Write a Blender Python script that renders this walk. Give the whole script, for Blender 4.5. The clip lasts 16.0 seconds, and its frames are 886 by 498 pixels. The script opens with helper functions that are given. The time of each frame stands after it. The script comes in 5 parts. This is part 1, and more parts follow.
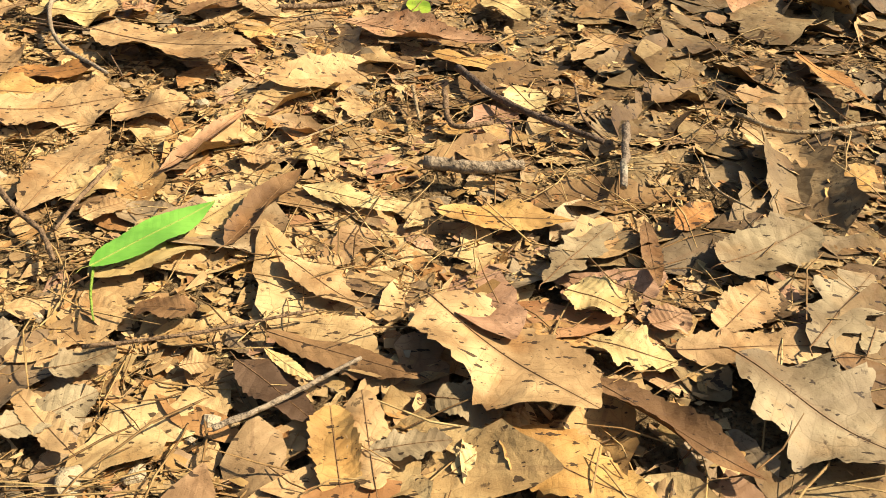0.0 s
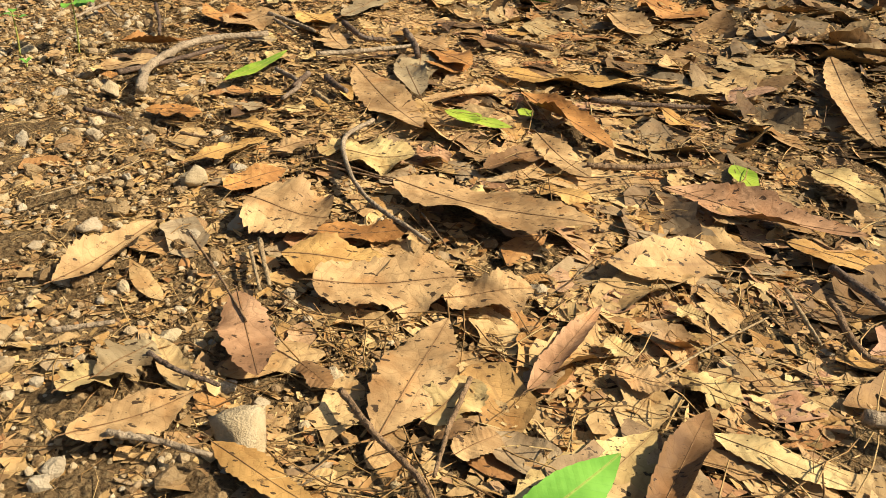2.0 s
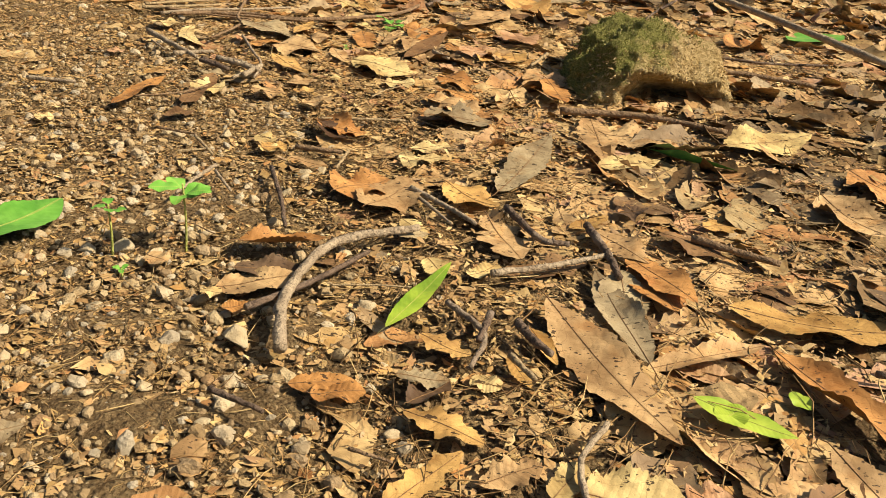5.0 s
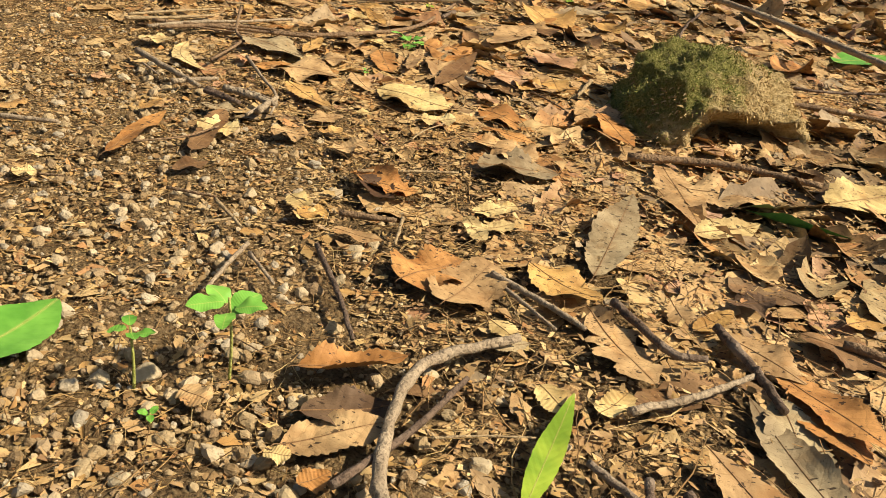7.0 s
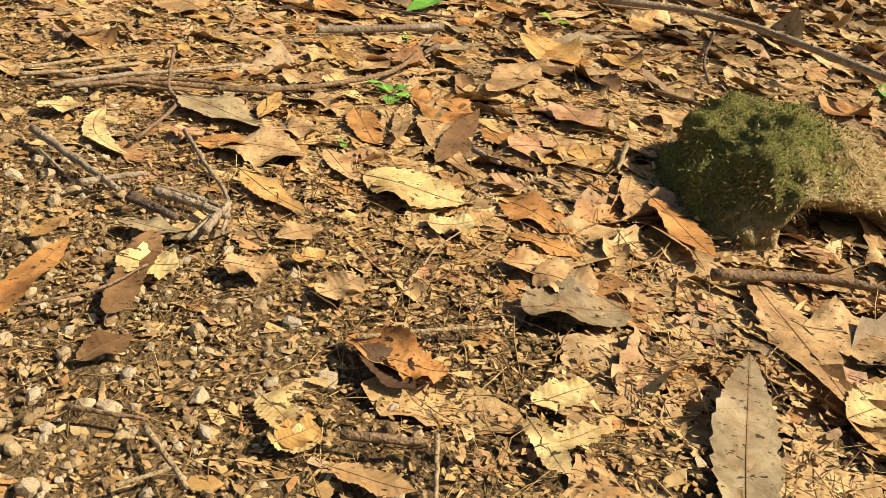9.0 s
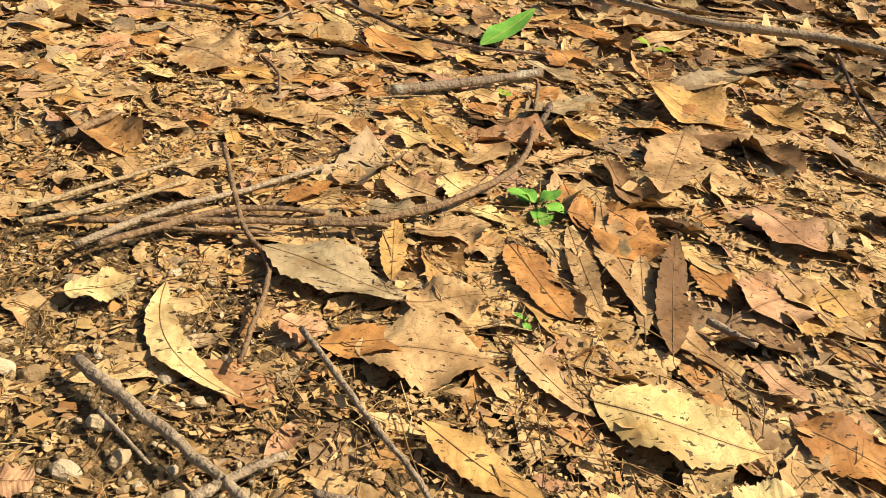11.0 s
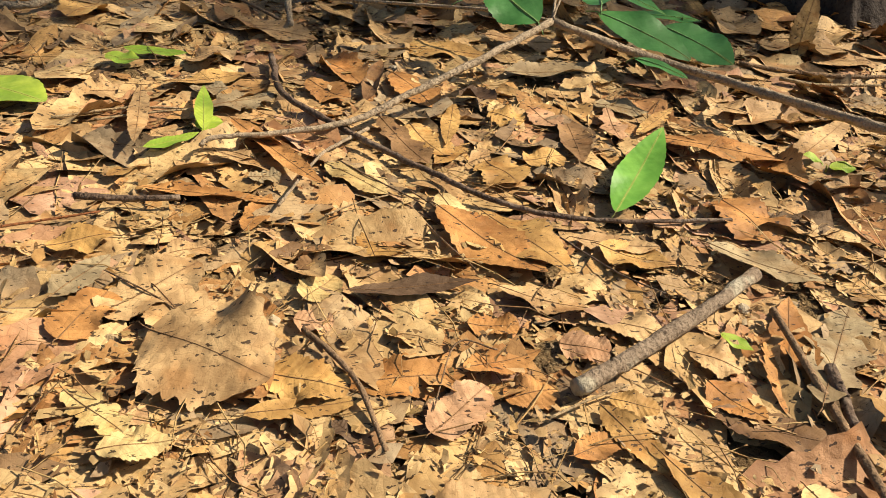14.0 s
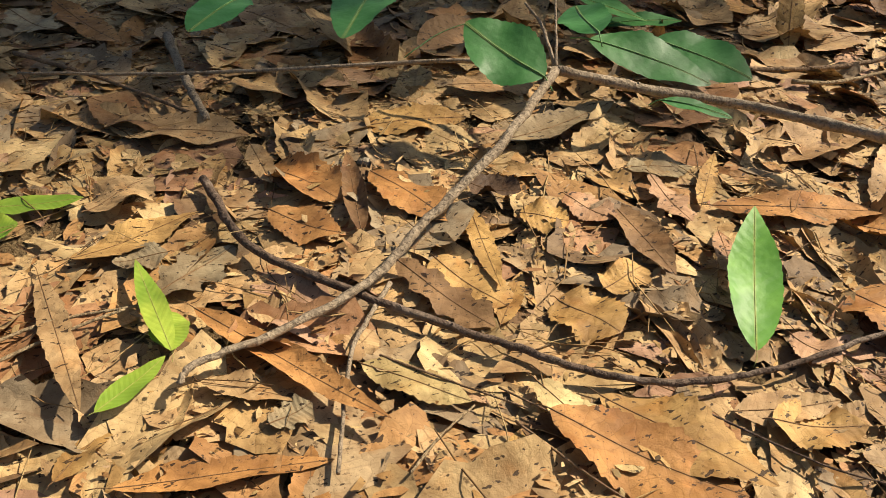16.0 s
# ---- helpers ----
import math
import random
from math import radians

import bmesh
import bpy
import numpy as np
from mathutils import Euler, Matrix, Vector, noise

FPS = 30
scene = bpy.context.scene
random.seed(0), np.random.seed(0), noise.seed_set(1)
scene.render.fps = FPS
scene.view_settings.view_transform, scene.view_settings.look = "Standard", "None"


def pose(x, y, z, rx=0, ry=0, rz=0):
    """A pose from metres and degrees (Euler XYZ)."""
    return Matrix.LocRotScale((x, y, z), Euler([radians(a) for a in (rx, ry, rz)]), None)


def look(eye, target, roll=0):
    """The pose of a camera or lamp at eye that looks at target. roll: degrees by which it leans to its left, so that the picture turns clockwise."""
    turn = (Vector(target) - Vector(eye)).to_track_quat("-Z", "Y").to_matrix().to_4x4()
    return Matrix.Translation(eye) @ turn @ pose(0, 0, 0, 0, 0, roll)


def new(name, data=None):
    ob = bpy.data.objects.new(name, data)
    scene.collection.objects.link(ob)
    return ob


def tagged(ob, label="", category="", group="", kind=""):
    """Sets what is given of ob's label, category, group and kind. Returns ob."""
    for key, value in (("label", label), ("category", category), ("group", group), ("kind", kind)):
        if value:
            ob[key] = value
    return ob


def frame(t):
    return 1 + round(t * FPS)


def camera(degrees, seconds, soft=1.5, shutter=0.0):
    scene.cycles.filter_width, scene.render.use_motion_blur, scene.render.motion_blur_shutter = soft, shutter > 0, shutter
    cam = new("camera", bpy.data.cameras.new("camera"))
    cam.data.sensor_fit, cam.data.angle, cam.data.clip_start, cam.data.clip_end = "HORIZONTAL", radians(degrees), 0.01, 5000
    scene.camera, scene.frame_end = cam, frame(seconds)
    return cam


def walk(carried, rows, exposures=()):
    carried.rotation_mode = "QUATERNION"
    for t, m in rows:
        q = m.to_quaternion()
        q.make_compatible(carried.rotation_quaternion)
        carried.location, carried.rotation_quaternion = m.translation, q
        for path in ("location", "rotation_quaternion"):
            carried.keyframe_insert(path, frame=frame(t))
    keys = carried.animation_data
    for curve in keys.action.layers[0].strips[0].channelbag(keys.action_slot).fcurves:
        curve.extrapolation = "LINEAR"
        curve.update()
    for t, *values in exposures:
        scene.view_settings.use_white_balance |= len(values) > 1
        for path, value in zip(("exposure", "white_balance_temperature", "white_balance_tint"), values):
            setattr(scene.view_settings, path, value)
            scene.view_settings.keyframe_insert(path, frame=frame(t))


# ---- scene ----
cam = camera(55.5, 16.0, soft=0.7)
PATH = [
    (0, (0.01, 0.005, 0.895), (0.056, 1.735, -0.33), 2.8),
    (0.5, (-0.167, 0.137, 0.902), (-0.212, 1.902, -0.272), 2.9),
    (1, (-0.284, 0.272, 0.911), (-0.396, 2.079, -0.193), 3.2),
    (1.5, (-0.454, 0.349, 0.9), (-0.632, 2.17, -0.171), 3.8),
    (2, (-0.547, 0.366, 0.904), (-0.762, 2.194, -0.148), 4.2),
    (2.5, (-0.625, 0.423, 0.934), (-0.878, 2.259, -0.095), 4.4),
    (3, (-0.672, 0.454, 0.94), (-0.939, 2.3, -0.067), 4.8),
    (3.5, (-0.787, 0.512, 1.028), (-1.073, 2.368, 0.045), 5.1),
    (4, (-0.943, 0.711, 1.108), (-1.246, 2.578, 0.151), 5.6),
    (4.2, (-0.978, 0.814, 1.111), (-1.284, 2.681, 0.154), 5.8),
    (6.3, (-1.419, 1.399, 0.999), (-1.674, 3.279, -0.014), 6.5),
    (6.5, (-1.442, 1.44, 1.013), (-1.674, 3.321, -0.002), 6.9),
    (7, (-1.598, 1.616, 1.069), (-1.784, 3.512, 0.071), 7.7),
    (7.5, (-1.804, 1.801, 1.126), (-1.944, 3.711, 0.148), 8.2),
    (8, (-1.893, 2.114, 1.086), (-2.015, 4.029, 0.115), 8.0),
    (8.2, (-1.867, 2.21, 1.06), (-1.982, 4.126, 0.091), 7.8),
    (10.3, (-2.438, 3.074, 1.146), (-2.33, 4.978, 0.002), 8.8),
    (10.5, (-2.554, 3.198, 1.19), (-2.435, 5.1, 0.046), 8.6),
    (10.7, (-2.63, 3.347, 1.184), (-2.514, 5.255, 0.05), 8.1),
    (11, (-2.691, 3.559, 1.126), (-2.561, 5.46, -0.022), 8.1),
    (11.5, (-2.747, 3.795, 1.102), (-2.59, 5.69, -0.052), 8.0),
    (11.8, (-2.854, 3.958, 1.128), (-2.638, 5.858, -0.004), 10.5),
    (11.9, (-2.793, 4.048, 1.181), (-2.633, 5.928, 0.004), 6.8),
    (12, (-2.826, 4.103, 1.161), (-2.649, 5.99, -0.001), 7.8),
    (12.5, (-2.979, 4.377, 1.139), (-2.758, 6.257, -0.03), 7.5),
    (13, (-3.158, 4.629, 1.175), (-2.794, 6.482, 0.003), 7.7),
    (13.5, (-3.293, 5.022, 1.228), (-2.84, 6.851, 0.048), 8.0),
    (14, (-3.359, 5.297, 1.124), (-2.866, 7.092, -0.093), 7.5),
    (14.5, (-3.333, 5.481, 1.098), (-2.802, 7.208, -0.198), 6.8),
    (14.9, (-3.354, 5.674, 1.192), (-2.799, 7.349, -0.162), 6.0),
    (15, (-3.349, 5.74, 1.171), (-2.795, 7.423, -0.171), 5.3),
    (15.5, (-3.466, 6.037, 1.145), (-2.79, 7.686, -0.185), 4.7),
    (16, (-3.6, 6.259, 1.163), (-2.733, 7.83, -0.15), 4.4),
]
walk(cam, [(t, look(eye, target, roll)) for t, eye, target, roll in PATH], exposures=[(0, 0.73, 6400, 7), (2.5, 0.5, 6400, 7), (7, 0.5, 6400, 7), (10.5, 0.6, 6450, 8), (13.5, 0.58, 6450, 9), (14.5, 0.44, 6150, 9), (16, 0.35, 6150, 9)])

# ---- light ----
SUN_ELEVATION, SUN_AZIMUTH = radians(45), radians(88)
world = bpy.data.worlds.new("sky_world")
world.use_nodes = True
scene.world = world
wn = world.node_tree
sky = wn.nodes.new("ShaderNodeTexSky")
sky.sky_type, sky.sun_disc = "NISHITA", False
sky.sun_elevation, sky.sun_rotation = SUN_ELEVATION, SUN_AZIMUTH
sky.air_density, sky.dust_density = 1.0, 3.0
wn.links.new(sky.outputs[0], wn.nodes["Background"].inputs[0])
wn.nodes["Background"].inputs[1].default_value = 0.05
sun = new("sun", bpy.data.lights.new("sun", "SUN"))
sun.data.energy, sun.data.angle, sun.data.color = 5.0, radians(1.6), (1.0, 0.825, 0.63)
sun_way = Vector((math.sin(SUN_AZIMUTH) * math.cos(SUN_ELEVATION), math.cos(SUN_AZIMUTH) * math.cos(SUN_ELEVATION), math.sin(SUN_ELEVATION)))
sun.matrix_world = look(sun_way * 20, (0, 0, 0))

# ---- materials ----


class Nodes:
    """A short way to write node trees."""

    def __init__(self, name):
        self.mat = bpy.data.materials.new(name)
        self.mat.use_nodes = True
        self.tree = self.mat.node_tree
        self.bsdf = self.tree.nodes["Principled BSDF"]

    def add(self, kind, **inputs):
        node = self.tree.nodes.new("ShaderNode" + kind)
        for key, value in inputs.items():
            self.put(node.inputs[key.replace("_", " ")], value)
        return node

    def put(self, socket, value):
        if isinstance(value, bpy.types.NodeSocket):
            self.tree.links.new(value, socket)
        else:
            socket.default_value = value

    def math(self, op, a, b=0.0):
        node = self.tree.nodes.new("ShaderNodeMath")
        node.operation = op
        self.put(node.inputs[0], a)
        self.put(node.inputs[1], b)
        return node.outputs[0]

    def ramp(self, fac, stops, step=False):
        node = self.tree.nodes.new("ShaderNodeValToRGB")
        if step:
            node.color_ramp.interpolation = "CONSTANT"
        el = node.color_ramp.elements
        while len(el) < len(stops):
            el.new(0.5)
        for e, (p, c) in zip(el, stops):
            e.position, e.color = p, (*c, 1) if len(c) == 3 else c
        self.put(node.inputs[0], fac)
        return node.outputs[0]

    def mix(self, fac, a, b, blend="MIX"):
        node = self.tree.nodes.new("ShaderNodeMix")
        node.data_type, node.blend_type = "RGBA", blend
        self.put(node.inputs["Factor"], fac)
        for socket, v in ((node.inputs[6], a), (node.inputs[7], b)):
            self.put(socket, (*v, 1) if isinstance(v, tuple) and len(v) == 3 else v)
        return node.outputs[2]

    def noise(self, coord, scale, detail=3.0, rough=0.6):
        return self.add("TexNoise", Vector=coord, Scale=scale, Detail=detail, Roughness=rough).outputs[0]

    def bump(self, height, strength, distance):
        return self.add("Bump", Height=height, Strength=strength, Distance=distance).outputs[0]

    def finish(self, colour, rough=0.7, normal=None, spec=0.3):
        self.put(self.bsdf.inputs["Base Color"], colour)
        self.put(self.bsdf.inputs["Roughness"], rough)
        self.bsdf.inputs["Specular IOR Level"].default_value = spec
        if normal:
            self.put(self.bsdf.inputs["Normal"], normal)
        return self.mat


def leaf_material(name, stops, island=False, fresh=False, veins=9.0):
    """A leaf blade: colour by leaf, blotches and specks, a pale midrib and side veins along the blade's own grid."""
    n = Nodes(name)
    uv = n.add("UVMap").outputs[0]
    pos = n.add("NewGeometry").outputs["Position"]
    rand = n.add("NewGeometry").outputs["Random Per Island"] if island else n.add("ObjectInfo").outputs["Random"]
    split = n.add("SeparateXYZ", Vector=uv)
    u, v = split.outputs[0], split.outputs[1]
    side = n.math("ABSOLUTE", n.math("SUBTRACT", v, 0.5))
    base = n.ramp(rand, stops)
    shift = n.add("CombineXYZ", X=n.math("MULTIPLY", rand, 37.0), Y=n.math("MULTIPLY", rand, 91.0), Z=0.0).outputs[0]
    local = n.add("VectorMath", Vector=pos)
    n.put(local.inputs[1], shift)
    at = local.outputs[0]
    broad = n.noise(at, 9.0, 3.0)
    fine = n.noise(at, 70.0, 4.0, 0.7)
    dark = n.mix(1.0, base, (0.62, 0.55, 0.45) if not fresh else (0.6, 0.75, 0.5), "MULTIPLY")
    pale = n.mix(1.0, base, (1.25, 1.22, 1.1), "MULTIPLY")
    c = n.mix(n.ramp(broad, [(0.38, (0, 0, 0)), (0.66, (1, 1, 1))]), dark, pale)
    c = n.mix(n.math("MULTIPLY", n.ramp(fine, [(0.3, (1, 1, 1)), (0.5, (0, 0, 0))]), 0.25), c, dark)
    if not fresh:
        specks = n.noise(at, 62.0, 4.0, 0.65)
        c = n.mix(n.ramp(specks, [(0.62, (0, 0, 0)), (0.69, (0.75, 0.75, 0.75))]), c, (0.06, 0.033, 0.015))
        fold = n.add("TexVoronoi", Vector=n.mix(0.06, at, n.add("TexNoise", Vector=at, Scale=12.0).outputs["Color"]), Scale=19.0)
        fold.feature = "DISTANCE_TO_EDGE"
        crease = fold.outputs["Distance"]
        c = n.mix(n.ramp(crease, [(0.006, (0.3, 0.3, 0.3)), (0.022, (0, 0, 0))]), c, n.mix(1.0, dark, (0.55, 0.5, 0.42), "MULTIPLY"))
    if not fresh:
        patch = n.noise(at, 14.0, 2.0, 0.5)
        c = n.mix(n.ramp(patch, [(0.55, (0, 0, 0)), (0.7, (0.5, 0.5, 0.5))]), c, n.mix(1.0, c, (1.0, 0.78, 0.55), "MULTIPLY"))
    rib = n.ramp(side, [(0.018, (1, 1, 1)), (0.035, (0, 0, 0))])
    c = n.mix(n.math("MULTIPLY", rib, 0.3), c, (0.55, 0.5, 0.14) if fresh else (0.2, 0.11, 0.05))
    wave = n.math("FRACT", n.math("MULTIPLY", n.math("SUBTRACT", u, n.math("MULTIPLY", side, 0.28)), veins))
    vein = n.math("ABSOLUTE", n.math("SUBTRACT", wave, 0.5))
    line = n.ramp(vein, [(0.015, (1, 1, 1)), (0.05, (0, 0, 0))])
    c = n.mix(n.math("MULTIPLY", line, 0.22 if fresh else 0.32), c, dark)
    grain = n.noise(at, 230.0, 3.0, 0.8)
    if not fresh:
        stretch = n.add("Mapping", Vector=at)
        stretch.inputs["Scale"].default_value = (42.0, 78.0, 42.0)
        nibble = n.add("TexNoise", Vector=stretch.outputs[0], Scale=1.0, Detail=2.0, Roughness=0.55).outputs[0]
        c = n.mix(n.ramp(nibble, [(0.645, (0, 0, 0)), (0.66, (0.9, 0.9, 0.9))]), c, (0.035, 0.02, 0.01))
    c = n.mix(n.ramp(grain, [(0.3, (0.45, 0.45, 0.45)), (0.42, (0, 0, 0))]), c, n.mix(1.0, dark, (0.5, 0.45, 0.4), "MULTIPLY")) if not fresh else c
    height = n.math("ADD", n.math("MULTIPLY", vein, 0.13), n.math("ADD", n.math("MULTIPLY", fine, 0.16), n.math("MULTIPLY", broad, 1.3)))
    if not fresh:
        height = n.math("ADD", height, n.math("ADD", n.math("MULTIPLY", n.math("MINIMUM", crease, 0.2), 0.35), n.math("MULTIPLY", grain, 0.09)))
    return n.finish(c, 0.5 if fresh else 0.66, n.bump(height, 0.35 if fresh else 0.75, 0.013), 0.4 if fresh else 0.3)


CREAM, TAN, OCHRE = (0.62, 0.475, 0.245), (0.52, 0.355, 0.175), (0.5, 0.315, 0.12)
RUST, BROWN, GREY, PINK = (0.44, 0.24, 0.1), (0.24, 0.15, 0.075), (0.38, 0.31, 0.205), (0.5, 0.325, 0.225)
LEAF = {
    "tan": leaf_material("tan_leaf", [(0.0, (0.49, 0.335, 0.17)), (1.0, (0.57, 0.405, 0.21))]),
    "cream": leaf_material("cream_leaf", [(0.0, (0.62, 0.49, 0.22)), (1.0, (0.7, 0.57, 0.29))]),
    "ochre": leaf_material("ochre_leaf", [(0.0, (0.52, 0.33, 0.11)), (1.0, (0.57, 0.37, 0.14))]),
    "rust": leaf_material("rust_leaf", [(0.0, (0.45, 0.235, 0.075)), (1.0, (0.52, 0.28, 0.1))]),
    "brown": leaf_material("brown_leaf", [(0.0, (0.22, 0.13, 0.06)), (1.0, (0.29, 0.18, 0.085))]),
    "dark": leaf_material("dark_leaf", [(0.0, (0.1, 0.06, 0.035)), (1.0, (0.15, 0.1, 0.06))]),
    "grey": leaf_material("grey_leaf", [(0.0, (0.33, 0.27, 0.17)), (1.0, (0.4, 0.33, 0.2))]),
    "pink": leaf_material("pink_leaf", [(0.0, (0.5, 0.31, 0.18)), (1.0, (0.55, 0.35, 0.21))]),
    "green": leaf_material("green_leaf", [(0.0, (0.16, 0.38, 0.055)), (1.0, (0.2, 0.43, 0.07))], fresh=True, veins=14),
    "lime": leaf_material("lime_leaf", [(0.0, (0.3, 0.4, 0.04)), (1.0, (0.36, 0.46, 0.06))], fresh=True, veins=14),
    "deep": leaf_material("deep_green_leaf", [(0.0, (0.06, 0.2, 0.06)), (1.0, (0.09, 0.26, 0.075))], fresh=True, veins=8),
}
LITTER = leaf_material(
    "leaf_litter",
    [(0.0, BROWN), (0.1, GREY), (0.22, TAN), (0.36, CREAM), (0.5, TAN), (0.6, CREAM), (0.7, OCHRE), (0.8, RUST), (0.88, PINK), (0.94, TAN), (1.0, CREAM)],
    island=True,
)
# Dull brown and grey litter; part of its darkness is shade put in the colour.
DULL_SHADED_LITTER = leaf_material(
    "old_leaf_litter",
    [(0.0, (0.12, 0.08, 0.04)), (0.15, (0.23, 0.18, 0.11)), (0.35, (0.3, 0.215, 0.105)), (0.5, (0.38, 0.295, 0.155)), (0.65, (0.23, 0.15, 0.07)), (0.8, (0.32, 0.2, 0.085)), (0.9, (0.17, 0.115, 0.06)), (1.0, (0.36, 0.28, 0.15))],
    island=True,
)
CRUMBS = leaf_material(
    "leaf_crumbs", [(0.0, (0.36, 0.24, 0.12)), (0.15, (0.46, 0.33, 0.165)), (0.35, TAN), (0.55, CREAM), (0.72, (0.46, 0.33, 0.14)), (0.88, OCHRE), (0.94, RUST), (1.0, GREY)], island=True
)


def soil_material():
    n = Nodes("soil")
    pos = n.add("NewGeometry").outputs["Position"]
    broad, mid, fine = n.noise(pos, 1.7, 4.0), n.noise(pos, 16.0, 5.0, 0.7), n.noise(pos, 120.0, 4.0, 0.75)
    c = n.ramp(mid, [(0.34, (0.1, 0.064, 0.028)), (0.5, (0.24, 0.16, 0.075)), (0.66, (0.42, 0.3, 0.145))])
    c = n.mix(n.ramp(broad, [(0.35, (0, 0, 0)), (0.7, (0.7, 0.7, 0.7))]), c, (0.23, 0.155, 0.07))
    c = n.mix(n.ramp(fine, [(0.35, (0.8, 0.8, 0.8)), (0.5, (0, 0, 0))]), c, (0.05, 0.03, 0.014))
    grit = n.add("TexVoronoi", Vector=pos, Scale=75.0)
    c = n.mix(n.ramp(grit.outputs["Distance"], [(0.2, (0.5, 0.5, 0.5)), (0.4, (0, 0, 0))]), c, (0.4, 0.3, 0.15))
    h = n.math("ADD", n.math("MULTIPLY", mid, 1.2), n.math("SUBTRACT", fine, n.math("MULTIPLY", grit.outputs["Distance"], 0.7)))
    return n.finish(c, 0.9, n.bump(h, 1.0, 0.02), 0.15)


def stone_material(name, stops, island):
    n = Nodes(name)
    geo = n.add("NewGeometry")
    rand = geo.outputs["Random Per Island"] if island else n.add("ObjectInfo").outputs["Random"]
    pos = geo.outputs["Position"]
    c = n.ramp(rand, stops)
    broad, fine = n.noise(pos, 28.0, 4.0), n.noise(pos, 180.0, 3.0, 0.7)
    c = n.mix(n.ramp(broad, [(0.35, (0, 0, 0)), (0.65, (0.45, 0.45, 0.45))]), c, n.mix(1.0, c, (0.6, 0.52, 0.4), "MULTIPLY"))
    c = n.mix(n.ramp(fine, [(0.6, (0, 0, 0)), (0.75, (0.6, 0.6, 0.6))]), c, (0.5, 0.42, 0.28))
    return n.finish(c, 0.85, n.bump(n.math("ADD", broad, fine), 0.7, 0.008), 0.25)


def bark_material(name, low, high, scale=1.0, pale=None):
    n = Nodes(name)
    pos = n.add("NewGeometry").outputs["Position"]
    streak, fine = n.noise(pos, 22.0 * scale, 5.0, 0.7), n.noise(pos, 150.0 * scale, 3.0, 0.7)
    crack = n.add("TexVoronoi", Vector=pos, Scale=60.0 * scale).outputs["Distance"]
    c = n.mix(n.ramp(streak, [(0.3, (0, 0, 0)), (0.7, (1, 1, 1))]), low, high)
    c = n.mix(n.ramp(fine, [(0.35, (0.7, 0.7, 0.7)), (0.5, (0, 0, 0))]), c, tuple(0.45 * v for v in low))
    if pale:
        c = n.mix(n.ramp(n.noise(pos, 9.0 * scale, 3.0), [(0.52, (0, 0, 0)), (0.62, (0.8, 0.8, 0.8))]), c, pale)
    h = n.math("ADD", streak, n.math("ADD", fine, crack))
    return n.finish(c, 0.8, n.bump(h, 0.8, 0.008), 0.25)


SOIL = soil_material()
PEBBLE = stone_material("pebbles", [(0.0, (0.2, 0.13, 0.06)), (0.25, (0.36, 0.26, 0.13)), (0.45, (0.52, 0.41, 0.23)), (0.6, (0.3, 0.21, 0.11)), (0.75, (0.6, 0.48, 0.29)), (0.9, (0.42, 0.37, 0.27)), (1.0, (0.68, 0.57, 0.37))], True)
STONE = stone_material("pale_stone", [(0.0, (0.52, 0.43, 0.27)), (0.5, (0.56, 0.46, 0.28)), (1.0, (0.48, 0.4, 0.27))], False)
BROWN_STONE = stone_material("brown_stone", [(0.0, (0.36, 0.23, 0.11)), (1.0, (0.4, 0.27, 0.13))], False)


def boulder_material():
    """Ochre stone under a patchy green-brown crust of moss on its upper, shaded side."""
    n = Nodes("boulder_stone")
    pos = n.add("TexCoord").outputs["Object"]
    up = n.add("SeparateXYZ", Vector=pos)
    broad, mid, fine = n.noise(pos, 7.0, 4.0), n.noise(pos, 30.0, 5.0, 0.7), n.noise(pos, 130.0, 4.0, 0.75)
    c = n.ramp(mid, [(0.3, (0.24, 0.16, 0.06)), (0.46, (0.5, 0.36, 0.15)), (0.62, (0.7, 0.54, 0.27))])
    crust = n.ramp(fine, [(0.35, (0.1, 0.11, 0.02)), (0.55, (0.28, 0.27, 0.07)), (0.7, (0.5, 0.42, 0.17))])
    cover = n.math("ADD", n.math("MULTIPLY", up.outputs[2], 1.6), n.math("SUBTRACT", broad, n.math("MULTIPLY", up.outputs[0], 1.3)))
    c = n.mix(n.ramp(cover, [(0.82, (0, 0, 0)), (1.05, (1, 1, 1))]), c, crust)
    return n.finish(c, 0.9, n.bump(n.math("ADD", mid, n.math("ADD", fine, broad)), 1.0, 0.025), 0.15)


BOULDER = boulder_material()
WOOD = {
    "dark": bark_material("dark_bark", (0.09, 0.06, 0.04), (0.22, 0.155, 0.105), 1.0, (0.27, 0.21, 0.15)),
    "grey": bark_material("grey_bark", (0.27, 0.205, 0.13), (0.5, 0.405, 0.27)),
    "brown": bark_material("brown_bark", (0.17, 0.11, 0.06), (0.36, 0.24, 0.13)),
    "pale": bark_material("pale_twig", (0.32, 0.23, 0.12), (0.52, 0.4, 0.22)),
    "lichen": bark_material("lichen_bark", (0.2, 0.15, 0.1), (0.36, 0.28, 0.19), 1.0, (0.5, 0.46, 0.33)),
    "lime": bark_material("green_stalk", (0.2, 0.32, 0.04), (0.32, 0.45, 0.07)),
    "rust": bark_material("red_stalk", (0.22, 0.08, 0.03), (0.36, 0.15, 0.05)),
    "trunk": bark_material("trunk_bark", (0.035, 0.026, 0.02), (0.09, 0.07, 0.05), 0.4),
}
RIB = bark_material("leaf_rib", (0.2, 0.115, 0.05), (0.36, 0.22, 0.1))
RIB_GREEN = bark_material("deep_leaf_rib", (0.2, 0.4, 0.14), (0.26, 0.46, 0.18))
RIB_PALE = bark_material("fresh_leaf_rib", (0.38, 0.42, 0.08), (0.5, 0.5, 0.16))


